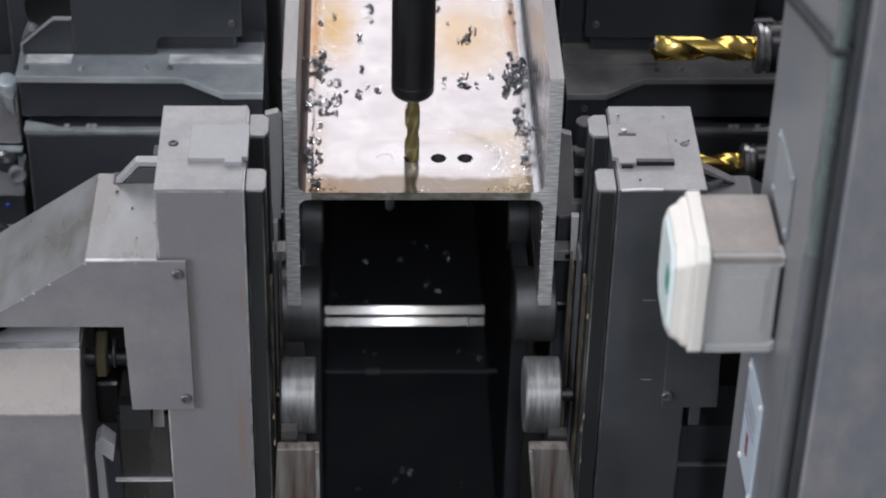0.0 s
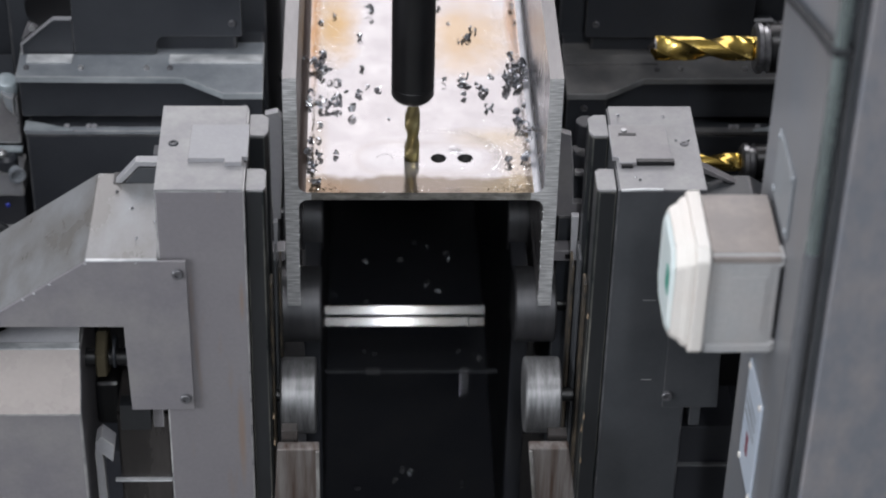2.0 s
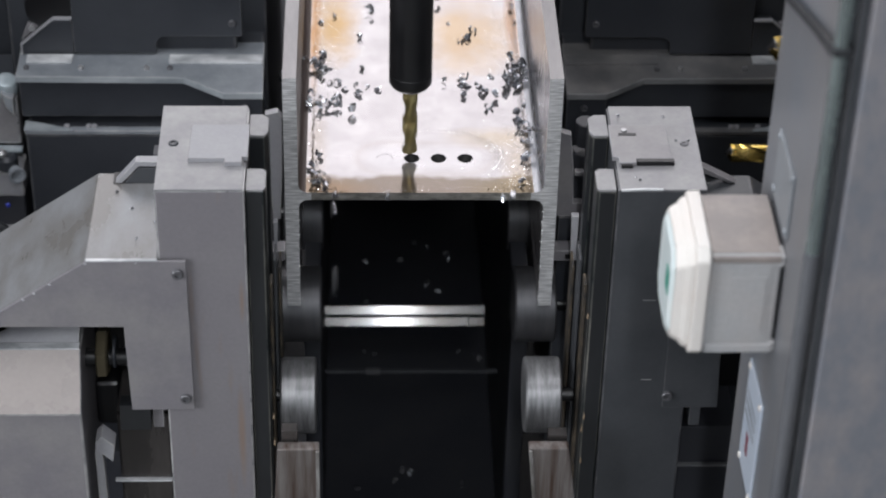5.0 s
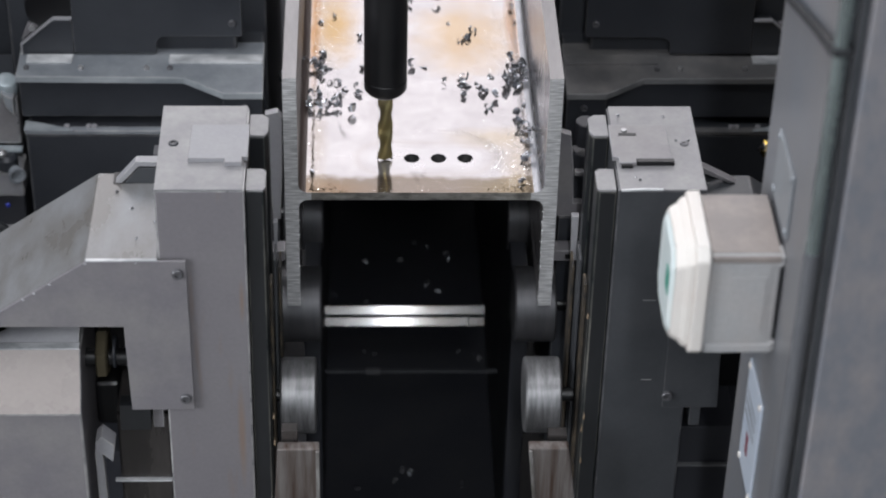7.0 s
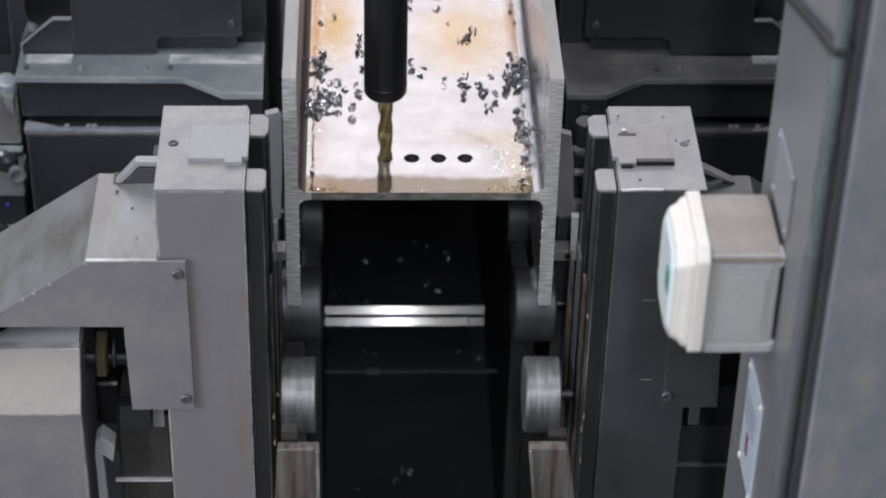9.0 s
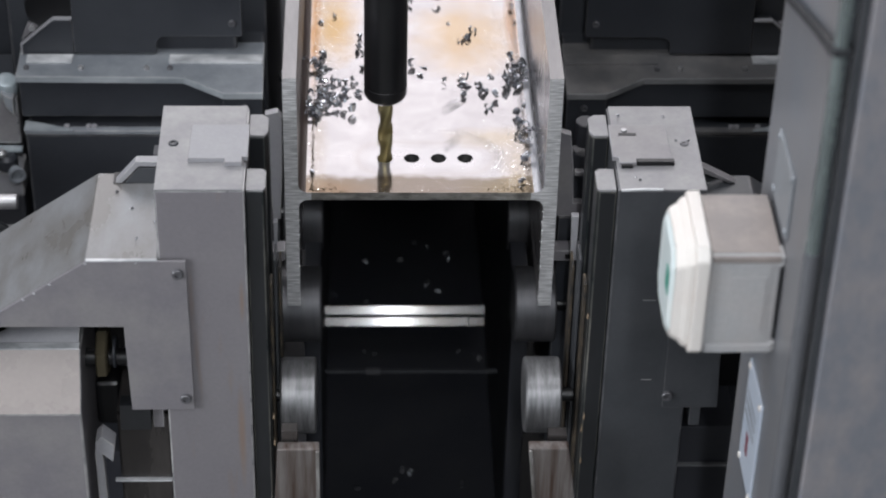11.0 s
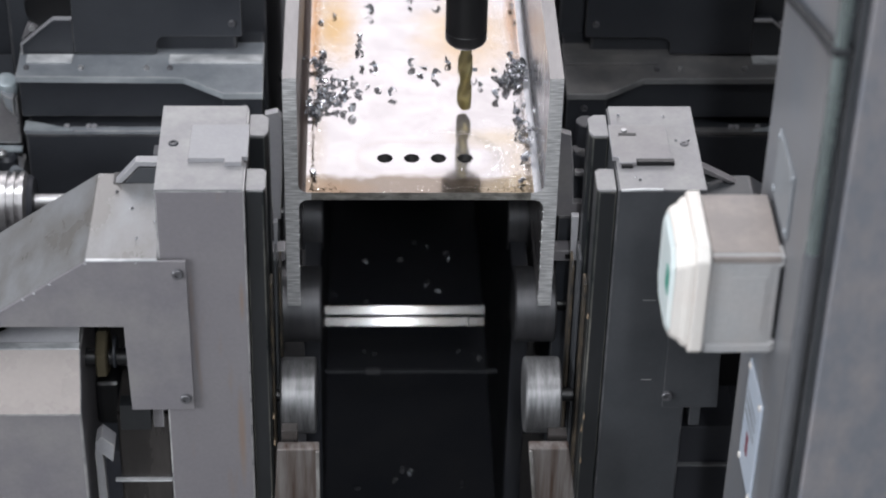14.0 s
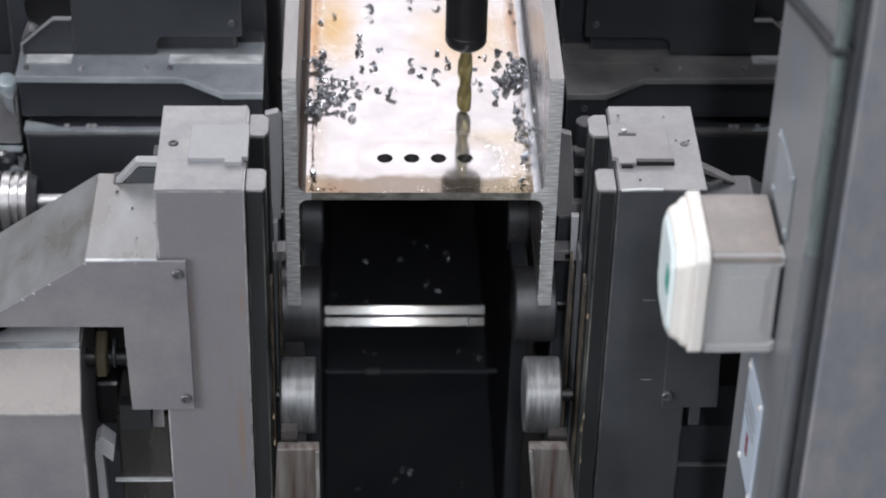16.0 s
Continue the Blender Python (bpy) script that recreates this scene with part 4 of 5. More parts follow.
def west_rear_clutter():
    t = thing("feed_slide", (-0.56, 0.35, 0.38), "grey feed slide with pale and dark fittings beside the unit", "slide")
    part("body", box(-0.66, -0.497, 0.385, 0.46, 0.38, 0.945, 0.004), DARK, t)
    part("panel", box(-0.66, -0.4945, 0.362, 0.3845, 0.872, 0.940, 0.003), DULL_TOP, t, "dull mauve-grey panel")
    part("clamp_piece", prism([(-0.512, 0.958), (-0.4965, 0.950), (-0.497, 0.925), (-0.507, 0.938)], "y", 0.345, 0.361, 0.0015), LEDGE, t, "dark slanted clamp piece")
    part("fitting", lathe([(0.011, 0), (0.015, 0.003), (0.015, 0.016), (0.012, 0.021), (0.009, 0.022)], (-0.509, 0.372, 0.945), (14, 8, 0), 20), ANODISED, t, "pale bluish round cap", smooth=True)
    part("fitting", lathe([(0.010, 0), (0.014, 0.004), (0.014, 0.018), (0.010, 0.023)], (-0.513, 0.348, 0.844), (0, 0, 0), 20), DARK, t, "dark round fitting", smooth=True)
    part("fitting", lathe([(0.004, 0), (0.007, 0.002), (0.007, 0.006), (0.004, 0.009)], (-0.518, 0.342, 0.867), (0, 0, 0), 14), BARE, t, smooth=True)
    part("block", box(-0.66, -0.4935, 0.340, 0.3845, 0.806, 0.843, 0.003), GREY_TOP, t, "pale block")
    part("rail", box(-0.66, -0.4930, 0.350, 0.3615, 0.8665, 0.8705, 0.001), ANODISED, t, "thin pale rail")
    part("hose_union", lathe([(0.006, 0), (0.009, 0.002), (0.009, 0.010), (0.011, 0.011), (0.011, 0.014), (0.008, 0.014), (0.006, 0.008)], (-0.5025, 0.338, 0.848), (90, 0, 20), 18), LEDGE, t, "bluish ringed hose union", smooth=True)
    part("clamp_ear", prism([(-0.516, 0.770), (-0.4945, 0.776), (-0.4925, 0.750), (-0.508, 0.744)], "y", 0.316, 0.3195, 0.001), ANODISED, t, "pale cast clamp ear")
    part("indicator", lathe([(0.003, 0), (0.003, 0.002), (0.0015, 0.003)], (-0.517, 0.3445, 0.790), (90, 0, 0), 12), BLUE, t, "small blue plastic indicator cap")
    part("clamp", box(-0.66, -0.4950, 0.345, 0.3845, 0.38, 0.8055, 0.003), BLACK, t)
    part("clamp", box(-0.66, -0.505, 0.320, 0.3445, 0.38, 0.760, 0.004), GREY, t)
    part("hose", tube([(-0.535 + 0.026 * math.cos(a), 0.315, 0.745 + 0.035 * math.sin(a)) for a in (math.pi * k / 12 for k in range(13))], 0.006), CABLE, t, smooth=True)


west_rear_clutter()

# ---- tools ----
def twist_drill(r, length, turns, n=40, seg=56, ang=59):
    """A two-flute twist drill along +z, its point at z = 0."""
    bm = bmesh.new()
    rings = []
    tip = r / math.tan(radians(ang))
    for j in range(seg + 1):
        z = length * j / seg
        rad = min(1.0, 0.06 + z / tip)
        ring = []
        for i in range(n):
            a = 2 * math.pi * i / n
            c = abs(math.cos(a))
            cut = 0.34 * max(0.0, (c - 0.62) / 0.38) ** 0.5
            if j == seg:
                cut = 0
            rr = r * rad * (1 - cut)
            w = a + 2 * math.pi * turns * z / length
            ring.append(bm.verts.new((rr * math.cos(w), rr * math.sin(w), z)))
        rings.append(ring)
    for q, s in zip(rings, rings[1:]):
        for i in range(n):
            bm.faces.new((q[i], q[(i + 1) % n], s[(i + 1) % n], s[i]))
    bm.faces.new(rings[0][::-1])
    bm.faces.new(rings[-1])
    return bm


def top_spindle():
    """Built with the spindle nose at the origin, the drill below it."""
    t = thing("drill_spindle", (0, 0, 0), "black drilling spindle with a gold twist drill over the beam", "spindle")
    R = 0.0236
    quill = part("quill", lathe([(0.010, 0.0005), (R - 0.005, 0.0), (R - 0.0022, 0.0018), (R, 0.0055), (R, 0.0168), (R - 0.0007, 0.0174), (R - 0.0007, 0.0186), (R, 0.0192), (R, 0.42)], (0, 0, 0), n=64), SPINDLE_AND_SHADE, t, smooth=True)
    part("nose_ring", lathe([(0.009, -0.0015), (R - 0.006, -0.0015), (R - 0.005, 0.0004), (0.009, 0.0004)], (0, 0, 0), n=48), BARE, quill, "thin bright nose ring", smooth=True)
    part("head", box(-0.09, 0.09, -0.09, 0.14, 0.42, 0.80, 0.006), DARK, t)
    bm = twist_drill(0.0084, 0.094, 1.15)
    bm.transform(pose(0, 0, -0.0925))
    me = bpy.data.meshes.new("drill_bit")
    bm.to_mesh(me)
    bm.free()
    me.materials.append(GOLD_DULL)
    for f in me.polygons:
        f.use_smooth = True
    d = new("drill_bit", me)
    d.parent = t
    tagged(d, "dull gold two-flute twist drill")
    return t, d


SPIN, BIT = top_spindle()


def side_tool(s, r, length, material, chuck_r, label):
    """A horizontal tool; its point is at the origin and it points towards the beam."""
    t = thing("side_spindle", (0, 0, 0), label, "spindle", "side spindles")
    bm = twist_drill(r, length, 0.68 * length / 0.12)
    bm.transform(pose(0, 0, 0, 0, 90 * s, 0))
    bit = part("drill_bit", bm, material, t, smooth=True)
    part("cutting_tip", lathe([(0.0006, -0.0006), (r * 0.5, r * 0.27), (r * 0.86, r * 0.50), (r * 0.90, r * 0.62), (r * 0.5, r * 0.66)], (0, 0, 0), (0, 90 * s, 0), 10), SILVER, bit, "bare ground drill point")
    prof = [(r, 0), (chuck_r - 0.004, 0.0), (chuck_r, 0.003), (chuck_r, 0.008), (chuck_r - 0.003, 0.010), (chuck_r - 0.003, 0.014), (chuck_r, 0.016)]
    part("collet_nut", lathe(prof, (s * length, 0, 0), (0, 90 * s, 0), 40), NUT, t, "ringed steel collet nut", smooth=True)
    part("holder", lathe([(chuck_r - 0.003, 0.016), (chuck_r - 0.001, 0.02), (chuck_r - 0.001, 0.05), (chuck_r - 0.006, 0.053), (chuck_r - 0.006, 0.056), (chuck_r, 0.058), (chuck_r, 0.34)], (s * length, 0, 0), (0, 90 * s, 0), 40), SPINDLE_AND_SHADE, t, smooth=True)
    return t


E_UP = side_tool(1, 0.0145, 0.124, GOLD, 0.030, "horizontal gold twist drill in a black holder")
E_LOW = side_tool(1, 0.0110, 0.110, GOLD, 0.023, "slimmer horizontal gold twist drill in a black holder")


def west_chuck():
    t = thing("side_spindle", (0, 0, 0), "horizontal ringed bright collet chuck with a steel shank", "spindle", "side spindles")
    part("shank", rod(0.0095, 0.075, (0, 0, 0), (0, 90, 0), 28), BARE, t, smooth=True)
    prof = [(0.030, 0.0), (0.034, -0.003), (0.0365, -0.004), (0.0365, -0.009), (0.032, -0.0095), (0.032, -0.014), (0.0365, -0.0145), (0.0365, -0.019), (0.032, -0.0195), (0.032, -0.024), (0.0365, -0.0245), (0.0365, -0.034), (0.030, -0.036)]
    part("collet_nut", lathe(prof[::-1], (0, 0, 0), (0, 90, 0), 44), CHUCK, t, "ringed bright collet nut", smooth=True)
    part("nose", lathe([(0.020, 0.007), (0.029, 0.0065), (0.033, 0.0)][::-1], (0, 0, 0), (0, 90, 0), 44), BLACK, t, smooth=True)
    part("holder", rod(0.030, 0.25, (-0.286, 0, 0), (0, 90, 0), 40), SPINDLE_AND_SHADE, t, smooth=True)
    return t


W_CHUCK = west_chuck()

# ---- the guard post with its switch box, signs and conduit ----
def guard_post():
    t = thing("guard_post", (0.45, -0.47, 0), "blue-grey painted steel guard post", "post")
    part("shaft", box(0.30, 0.75, -0.585, -0.352, 0, 2.3, 0.007, 3), POST, t)
    part("front_cover", box(0.314, 0.76, -0.606, -0.5852, 0, 2.3, 0.003, 3), POST_FRONT, t, "flat front cover of the post")
    # dark strip painted as the shade in the recess beside the cover
    part("recess_shade", box(0.3062, 0.3136, -0.6005, -0.5852, 0, 2.3, 0.001), GRAPHITE_AND_SHADE, t, "dark strip for the shaded recess")
    part("foot", box(0.26, 0.79, -0.64, -0.31, 0, 0.02, 0.003), POST, t)
    c = thing("conduit", (0.298, -0.596, 0.02), "thin galvanised conduit up the corner of the post", "conduit")
    part("tube", tube([(0.2975, -0.5925, 1.42), (0.2975, -0.5925, 2.2)], 0.0062), CONDUIT, c, "pale upper tube", smooth=True)
    # lower length coloured darker, as the tube's highlight fades there
    part("dim_tube", tube([(0.2975, -0.5925, 0.02), (0.2975, -0.5925, 1.42)], 0.0064), POST_DARK, c, "lower tube, darkened where its highlight fades", smooth=True)
    part("clip", box(0.2900, 0.305, -0.600, -0.5852, 1.608, 1.616, 0.002), CABLE, c)
    k = thing("cable", (0.29, -0.5, 1.57), "black rubber cable slanting across the post", "cable")
    part("cord", tube([(0.2945, -0.358, 1.527), (0.2945, -0.402, 1.541), (0.2945, -0.46, 1.562), (0.294, -0.52, 1.583), (0.2925, -0.575, 1.602), (0.290, -0.597, 1.612)], 0.0031), CABLE, k, smooth=True)


guard_post()


def sign(y0, y1, z0, z1, face, label, marks):
    t = thing("sign", (0.2985, (y0 + y1) / 2, z0), label, "sign", "signs on the post")
    plate = part("plate", box(0.2975, 0.2998, y0, y1, z0, z1, 0.0006), face, t)
    for y in (y0 + 0.005, y1 - 0.005):
        for z in (z0 + 0.005, z1 - 0.005):
            part("rivet", lathe([(0.0036, 0), (0.0032, 0.0012), (0.0014, 0.002)], (0.2975, y, z), (0, -90, 0), 12), WHITE if face is SIGN else SIGN_CLEAR, plate, smooth=True)
    for a, b, c, d, m in marks:
        part("print", box(0.2971, 0.29745, y0 + a, y0 + b, z0 + c, z0 + d, 0), m, plate)


sign(-0.486, -0.415, 1.041, 1.162, SIGN, "pale blue printed notice plate riveted to the post", [(0.036, 0.046, 0.028, 0.052, RED), (0.015, 0.065, 0.075, 0.079, SIGN_CLEAR), (0.015, 0.065, 0.087, 0.090, SIGN_CLEAR), (0.015, 0.065, 0.063, 0.066, SIGN_CLEAR)])
sign(-0.489, -0.413, 1.354, 1.419, SIGN_CLEAR, "dull metal plate riveted to the post above the box", [])


def switch_box():
    t = thing("switch_box", (0.26, -0.45, 1.25), "weathered ivory and grey plastic switch box on the post", "switch box")
    part("body", box(0.2350, 0.2972, -0.494, -0.401, 1.236, 1.341, 0.005, 3), BOXGREY, t, "light grey plastic body")
    # black block put in for the shade between box and post
    part("gap_filler", box(0.2973, 0.2998, -0.4880, -0.4070, 1.2400, 1.3370, 0.001), SPINDLE_AND_SHADE, t, "black filler for the shaded gap between box and post")
    part("mounting_rim", box(0.2935, 0.2998, -0.4945, -0.4760, 1.3290, 1.3402, 0.002, 3), BOXGREY, t)
    part("mounting_rim", box(0.2935, 0.2998, -0.4945, -0.4000, 1.2345, 1.2460, 0.002, 3), BOXGREY, t)
    part("bottom_rim", box(0.2365, 0.2960, -0.4965, -0.4935, 1.2355, 1.2440, 0.0012), BOXGREY, t)
    part("top_rim", box(0.2365, 0.2960, -0.4962, -0.4935, 1.3345, 1.3412, 0.0012), DUSTY_SHADE, t)

    part("panel", box(0.2435, 0.2890, -0.4950, -0.4938, 1.2475, 1.3310, 0.0006), BOXGREY, t, "raised panel on the body")
    part("panel", box(0.2540, 0.2850, -0.4960, -0.4952, 1.2560, 1.3190, 0.0004), BOXGREY, t, "raised panel on the body")

    # dusty layer that also darkens the top, less lit than the sides
    part("top_face", box(0.2365, 0.2960, -0.490, -0.404, 1.3402, 1.3418, 0.0008), DUSTY_SHADE, t, "dusty brownish top, darkened as less lit")

    def octagon(g, c):
        y0, y1, z0, z1 = -0.500 + g, -0.396 - g, 1.230 + g, 1.348 - g
        return [(y0, z0 + c), (y0 + c, z0), (y1 - c, z0), (y1, z0 + c), (y1, z1 - c), (y1 - c, z1), (y0 + c, z1), (y0, z1 - c)]
    lid = part("lid", prism(octagon(0.0, 0.010), "x", 0.2225, 0.2347, 0.0025, 3), WHITE, t, "ivory lid rim")
    def tier(steps):
        bm = bmesh.new()
        rings = [[bm.verts.new((x, y, z)) for y, z in octagon(g, c)] for x, g, c in steps]
        for q, w in zip(rings, rings[1:]):
            for i in range(8):
                bm.faces.new((q[i], w[i], w[(i + 1) % 8], q[(i + 1) % 8]))
        bm.faces.new(rings[-1])
        bm.faces.new(rings[0][::-1])
        bmesh.ops.recalc_face_normals(bm, faces=bm.faces[:])
        bmesh.ops.bevel(bm, geom=bm.edges[:], offset=0.001, segments=2, affect="EDGES")
        return bm
    part("lid_dome", tier(((0.2223, 0.003, 0.011), (0.2165, 0.004, 0.012), (0.2155, 0.0065, 0.012), (0.2065, 0.009, 0.014))), WHITE, lid, "stepped ivory dome of the lid")
    part("lid_face", tier(((0.2063, 0.011, 0.014), (0.2030, 0.016, 0.013))), LID_FACE, lid, "pale bluish lid face")
    part("label", box(0.2022, 0.2028, -0.478, -0.462, 1.286, 1.309, 0), GREEN, lid, "green printed patch")


switch_box()

# ---- chips on the web ----
def chip_mesh(k):
    rnd = random.Random(40 + k)
    bm = bmesh.new()
    rows = []
    n, turns, r0, w = 13, rnd.uniform(0.7, 1.45), rnd.uniform(0.0014, 0.0029), rnd.uniform(0.0032, 0.0052)
    lift, wild = rnd.uniform(0.002, 0.006), Vector((rnd.uniform(-1, 1), rnd.uniform(-1, 1), 0)) * 0.0022
    for i in range(n + 1):
        u = i / n
        a = 2 * math.pi * turns * u + 0.35 * math.sin(5 * u + k)
        r = r0 * (0.45 + 0.85 * u) * rnd.uniform(0.85, 1.12)
        c, s = math.cos(a), math.sin(a)
        wide = w * (0.25 + 0.9 * math.sin(math.pi * (0.12 + 0.8 * u))) * rnd.uniform(0.8, 1.15)
        o = wild * u * u
        rows.append([bm.verts.new(((r + d) * c + o.x, (r + d) * s + o.y, lift * u + e)) for d, e in ((0, 0), (0.0005, 0), (0.0016, wide), (0.0011, wide))])
    for q, s in zip(rows, rows[1:]):
        for i in range(4):
            bm.faces.new((q[i], q[(i + 1) % 4], s[(i + 1) % 4], s[i]))
    bm.faces.new(rows[0][::-1])
    bm.faces.new(rows[-1])
    bm.transform(pose(0, 0, 0, 75, 0, 0))
    lo = min(v.co.z for v in bm.verts)
    bm.transform(pose(0, 0, -lo))
    me = bpy.data.meshes.new("metal_chip")
    bm.to_mesh(me)
    bm.free()
    me.materials.append(CHIP)
    return me


CHIPS = [chip_mesh(k) for k in range(14)]
RND = random.Random(7)
REST = "curled blued steel chip lying on the beam web"


def chip(x, y, z=WEB_TOP, size=1.0, label=REST):
    ob = new("metal_chip", CHIPS[RND.randrange(14)])
    ob.matrix_basis = chip_pose(x, y, z)
    k = size * RND.uniform(0.95, 1.5)
    ob.scale = (k, k, k)
    return tagged(ob, label, "metal chip", "chips on the beam")


def chip_pose(x, y, z=WEB_TOP):
    return pose(x, y, z + 0.0006, RND.uniform(-65, 65), RND.uniform(-50, 50), RND.uniform(0, 360))


FAR = [(-0.117, 0.363), (-0.101, 0.366), (-0.068, 0.314), (-0.059, 0.374), (-0.059, 0.393), (0.118, 0.391), (0.072, 0.331), (0.052, 0.318), (0.062, 0.312), (-0.004, 0.401), (0.024, 0.400), (0.117, 0.351), (0.040, 0.358)]
WEST = [(-0.116, 0.279), (-0.115, 0.263), (-0.120, 0.253), (-0.112, 0.243), (-0.124, 0.260), (-0.114, 0.234), (-0.117, 0.194), (-0.111, 0.182), (-0.115, 0.172), (-0.107, 0.168), (-0.103, 0.172), (-0.119, 0.182), (-0.095, 0.175), (-0.097, 0.216)]
EAST = [(0.115, 0.264), (0.121, 0.259), (0.125, 0.249), (0.116, 0.241), (0.111, 0.230), (0.119, 0.224), (0.106, 0.222), (0.116, 0.214), (0.129, 0.259), (0.115, 0.176), (0.118, 0.152), (0.112, 0.128), (0.122, 0.123), (0.129, 0.114), (0.123, 0.081), (0.121, 0.065)]
MIDDLE = [(-0.058, 0.246), (-0.062, 0.209), (-0.064, 0.194), (-0.085, 0.199), (-0.074, 0.196), (-0.039, 0.208)]
TROUGH = [(0.016, 0.8), (0.036, 0.789), (0.069, 0.784), (0.066, 0.758), (-0.006, 0.751), (0.031, 0.692), (0.042, 0.685), (-0.1085, 0.684), (-0.058, 0.67), (0.111, 0.796), (-0.061, 0.753), (-0.007, 0.281), (0.006, 0.28), (-0.071, 0.246), (0.066, 0.259), (-0.027, 0.269), (0.076, 0.537), (0.091, 0.534), (0.103, 0.535), (-0.053, 0.538), (-0.066, 0.536)]


def still_chips():
    for x, y in FAR + WEST + EAST + MIDDLE:
        chip(x, y)
    for x, y in EAST[:9] + EAST[:9] + WEST[:6] + EAST[11:] + WEST[6:11]:
        chip(x + RND.gauss(0, 0.004), y + RND.gauss(0, 0.005), WEB_TOP + RND.uniform(0.002, 0.006))
    # chips that have dropped into the trough
    for x, y in TROUGH:
        chip(x, y, 0.3802, 1.15, "steel chip in the dark trough under the beam")


still_chips()


def swarf_dust():
    """Fine splinters along both sides of the web and in an arc about the holes."""
    rnd = random.Random(11)
    bm = bmesh.new()
    for i in range(7000):
        k = rnd.random()
        if k < 0.24:
            x, y = 0.131 - abs(rnd.gauss(0, 0.018)), rnd.uniform(0.01, 0.42)
        elif k < 0.44:
            x, y = -0.129 + abs(rnd.gauss(0, 0.014)), rnd.uniform(0.01, 0.42)
        elif k < 0.58:
            a = rnd.gauss(0.5, 0.55)
            q = rnd.gauss(1.0, 0.06)
            x, y = 0.018 + 0.072 * q * math.cos(a), 0.064 + 0.058 * q * math.sin(a)
        elif k < 0.74:
            x, y = 0.125 - abs(rnd.gauss(0, 0.024)), rnd.uniform(0.008, 0.13)
        elif k < 0.96:
            x, y = rnd.choice((-1, 1)) * (0.125 - abs(rnd.gauss(0, 0.03))), rnd.uniform(0.24, 0.44)
        else:
            x, y = rnd.uniform(-0.12, 0.12), 0.001 + abs(rnd.gauss(0, 0.012))
        if abs(x) > 0.1245:
            continue
        r = rnd.uniform(0.0003, 0.0010)
        a = rnd.uniform(0, 6.28)
        vs = [bm.verts.new((x + r * math.cos(a + d), y + 1.4 * r * math.sin(a + d), WEB_TOP - 0.0001)) for d in (0, 2.1, 4.2)]
        top = bm.verts.new((x + rnd.uniform(-r, r) * 0.6, y, WEB_TOP + r * rnd.uniform(0.08, 0.42)))
        for j in range(3):
            bm.faces.new((vs[j], vs[(j + 1) % 3], top))
    tagged(part("swarf_dust", bm, DUST), "fine bright steel splinters scattered over the web", "swarf", kind="stuff")


swarf_dust()


def grit():
    """Dark oily grit in the root of the flanges and at the corners of the sawn end."""
    rnd = random.Random(23)
    bm = bmesh.new()
    for i in range(1400):
        k = rnd.random()
        if k < 0.34:
            x, y = -0.1205 + rnd.gauss(0, 0.0009), abs(rnd.gauss(0, 0.14)) + 0.003
        elif k < 0.8:
            x, y = 0.1215 + rnd.gauss(0, 0.0025), abs(rnd.gauss(0, 0.13)) + 0.003
        else:
            x, y = rnd.choice((-1, 1)) * (0.124 - abs(rnd.gauss(0, 0.02))), 0.0015 + abs(rnd.gauss(0, 0.006))
        r = rnd.uniform(0.0004, 0.0011)
        a = rnd.uniform(0, 6.28)
        vs = [bm.verts.new((x + r * math.cos(a + d), y + 1.5 * r * math.sin(a + d), WEB_TOP - 0.0001)) for d in (0, 2.1, 4.2)]
        top = bm.verts.new((x, y, WEB_TOP + r * rnd.uniform(0.4, 1.1)))
        for j in range(3):
            bm.faces.new((vs[j], vs[(j + 1) % 3], top))
    tagged(part("swarf_grit", bm, GRIT), "dark oily grit along the roots of the flanges", "swarf", kind="stuff")


grit()


def crumbs():
    """Small chips that have landed on the bracket and the column caps."""
    for x, y, z in ((-0.310, -0.060, 1.0782), (-0.300, -0.120, 1.0782), (-0.330, -0.030, 1.0782), (-0.285, -0.090, 1.0782), (0.218, -0.130, 1.1667), (0.222, -0.136, 1.1667), (0.262, -0.062, 1.1667), (0.276, -0.064, 1.1667), (0.205, -0.020, 1.1667), (0.254, -0.020, 1.1667), (0.212, -0.108, 1.1667)):
        ob = chip(x, y, z, 0.42, "tiny steel chip lying on grey painted metal")
        ob["group"] = "stray chips on the machine"


crumbs()

# ---- what moves ----
FALLS = [(0.0, -0.039, 1.07), (0.5, -0.08, 1.055), (1.0, -0.114, 0.979), (1.0, 0.04, 1.022), (1.5, 0.004, 1.066), (1.5, 0.148, 0.977), (2.0, 0.058, 0.85), (7.2, 0.072, 0.973), (7.3, 0.147, 1.046), (7.5, 0.067, 0.88), (7.6, -0.126, 0.937), (7.8, -0.098, 1.016), (7.8, -0.09, 1.02),
         (7.9, 0.096, 0.988), (8.0, 0.103, 1.07), (8.0, 0.129, 1.051), (8.2, -0.015, 0.881), (8.3, -0.111, 0.981), (8.4, 0.023, 0.978), (8.7, 0.056, 1.049), (8.7, -0.079, 0.932), (8.8, 0.072, 0.949), (8.8, 0.113, 1.023), (9.0, 0.129, 0.983), (13.3, -0.058, 0.993), (13.5, -0.141, 0.895)]


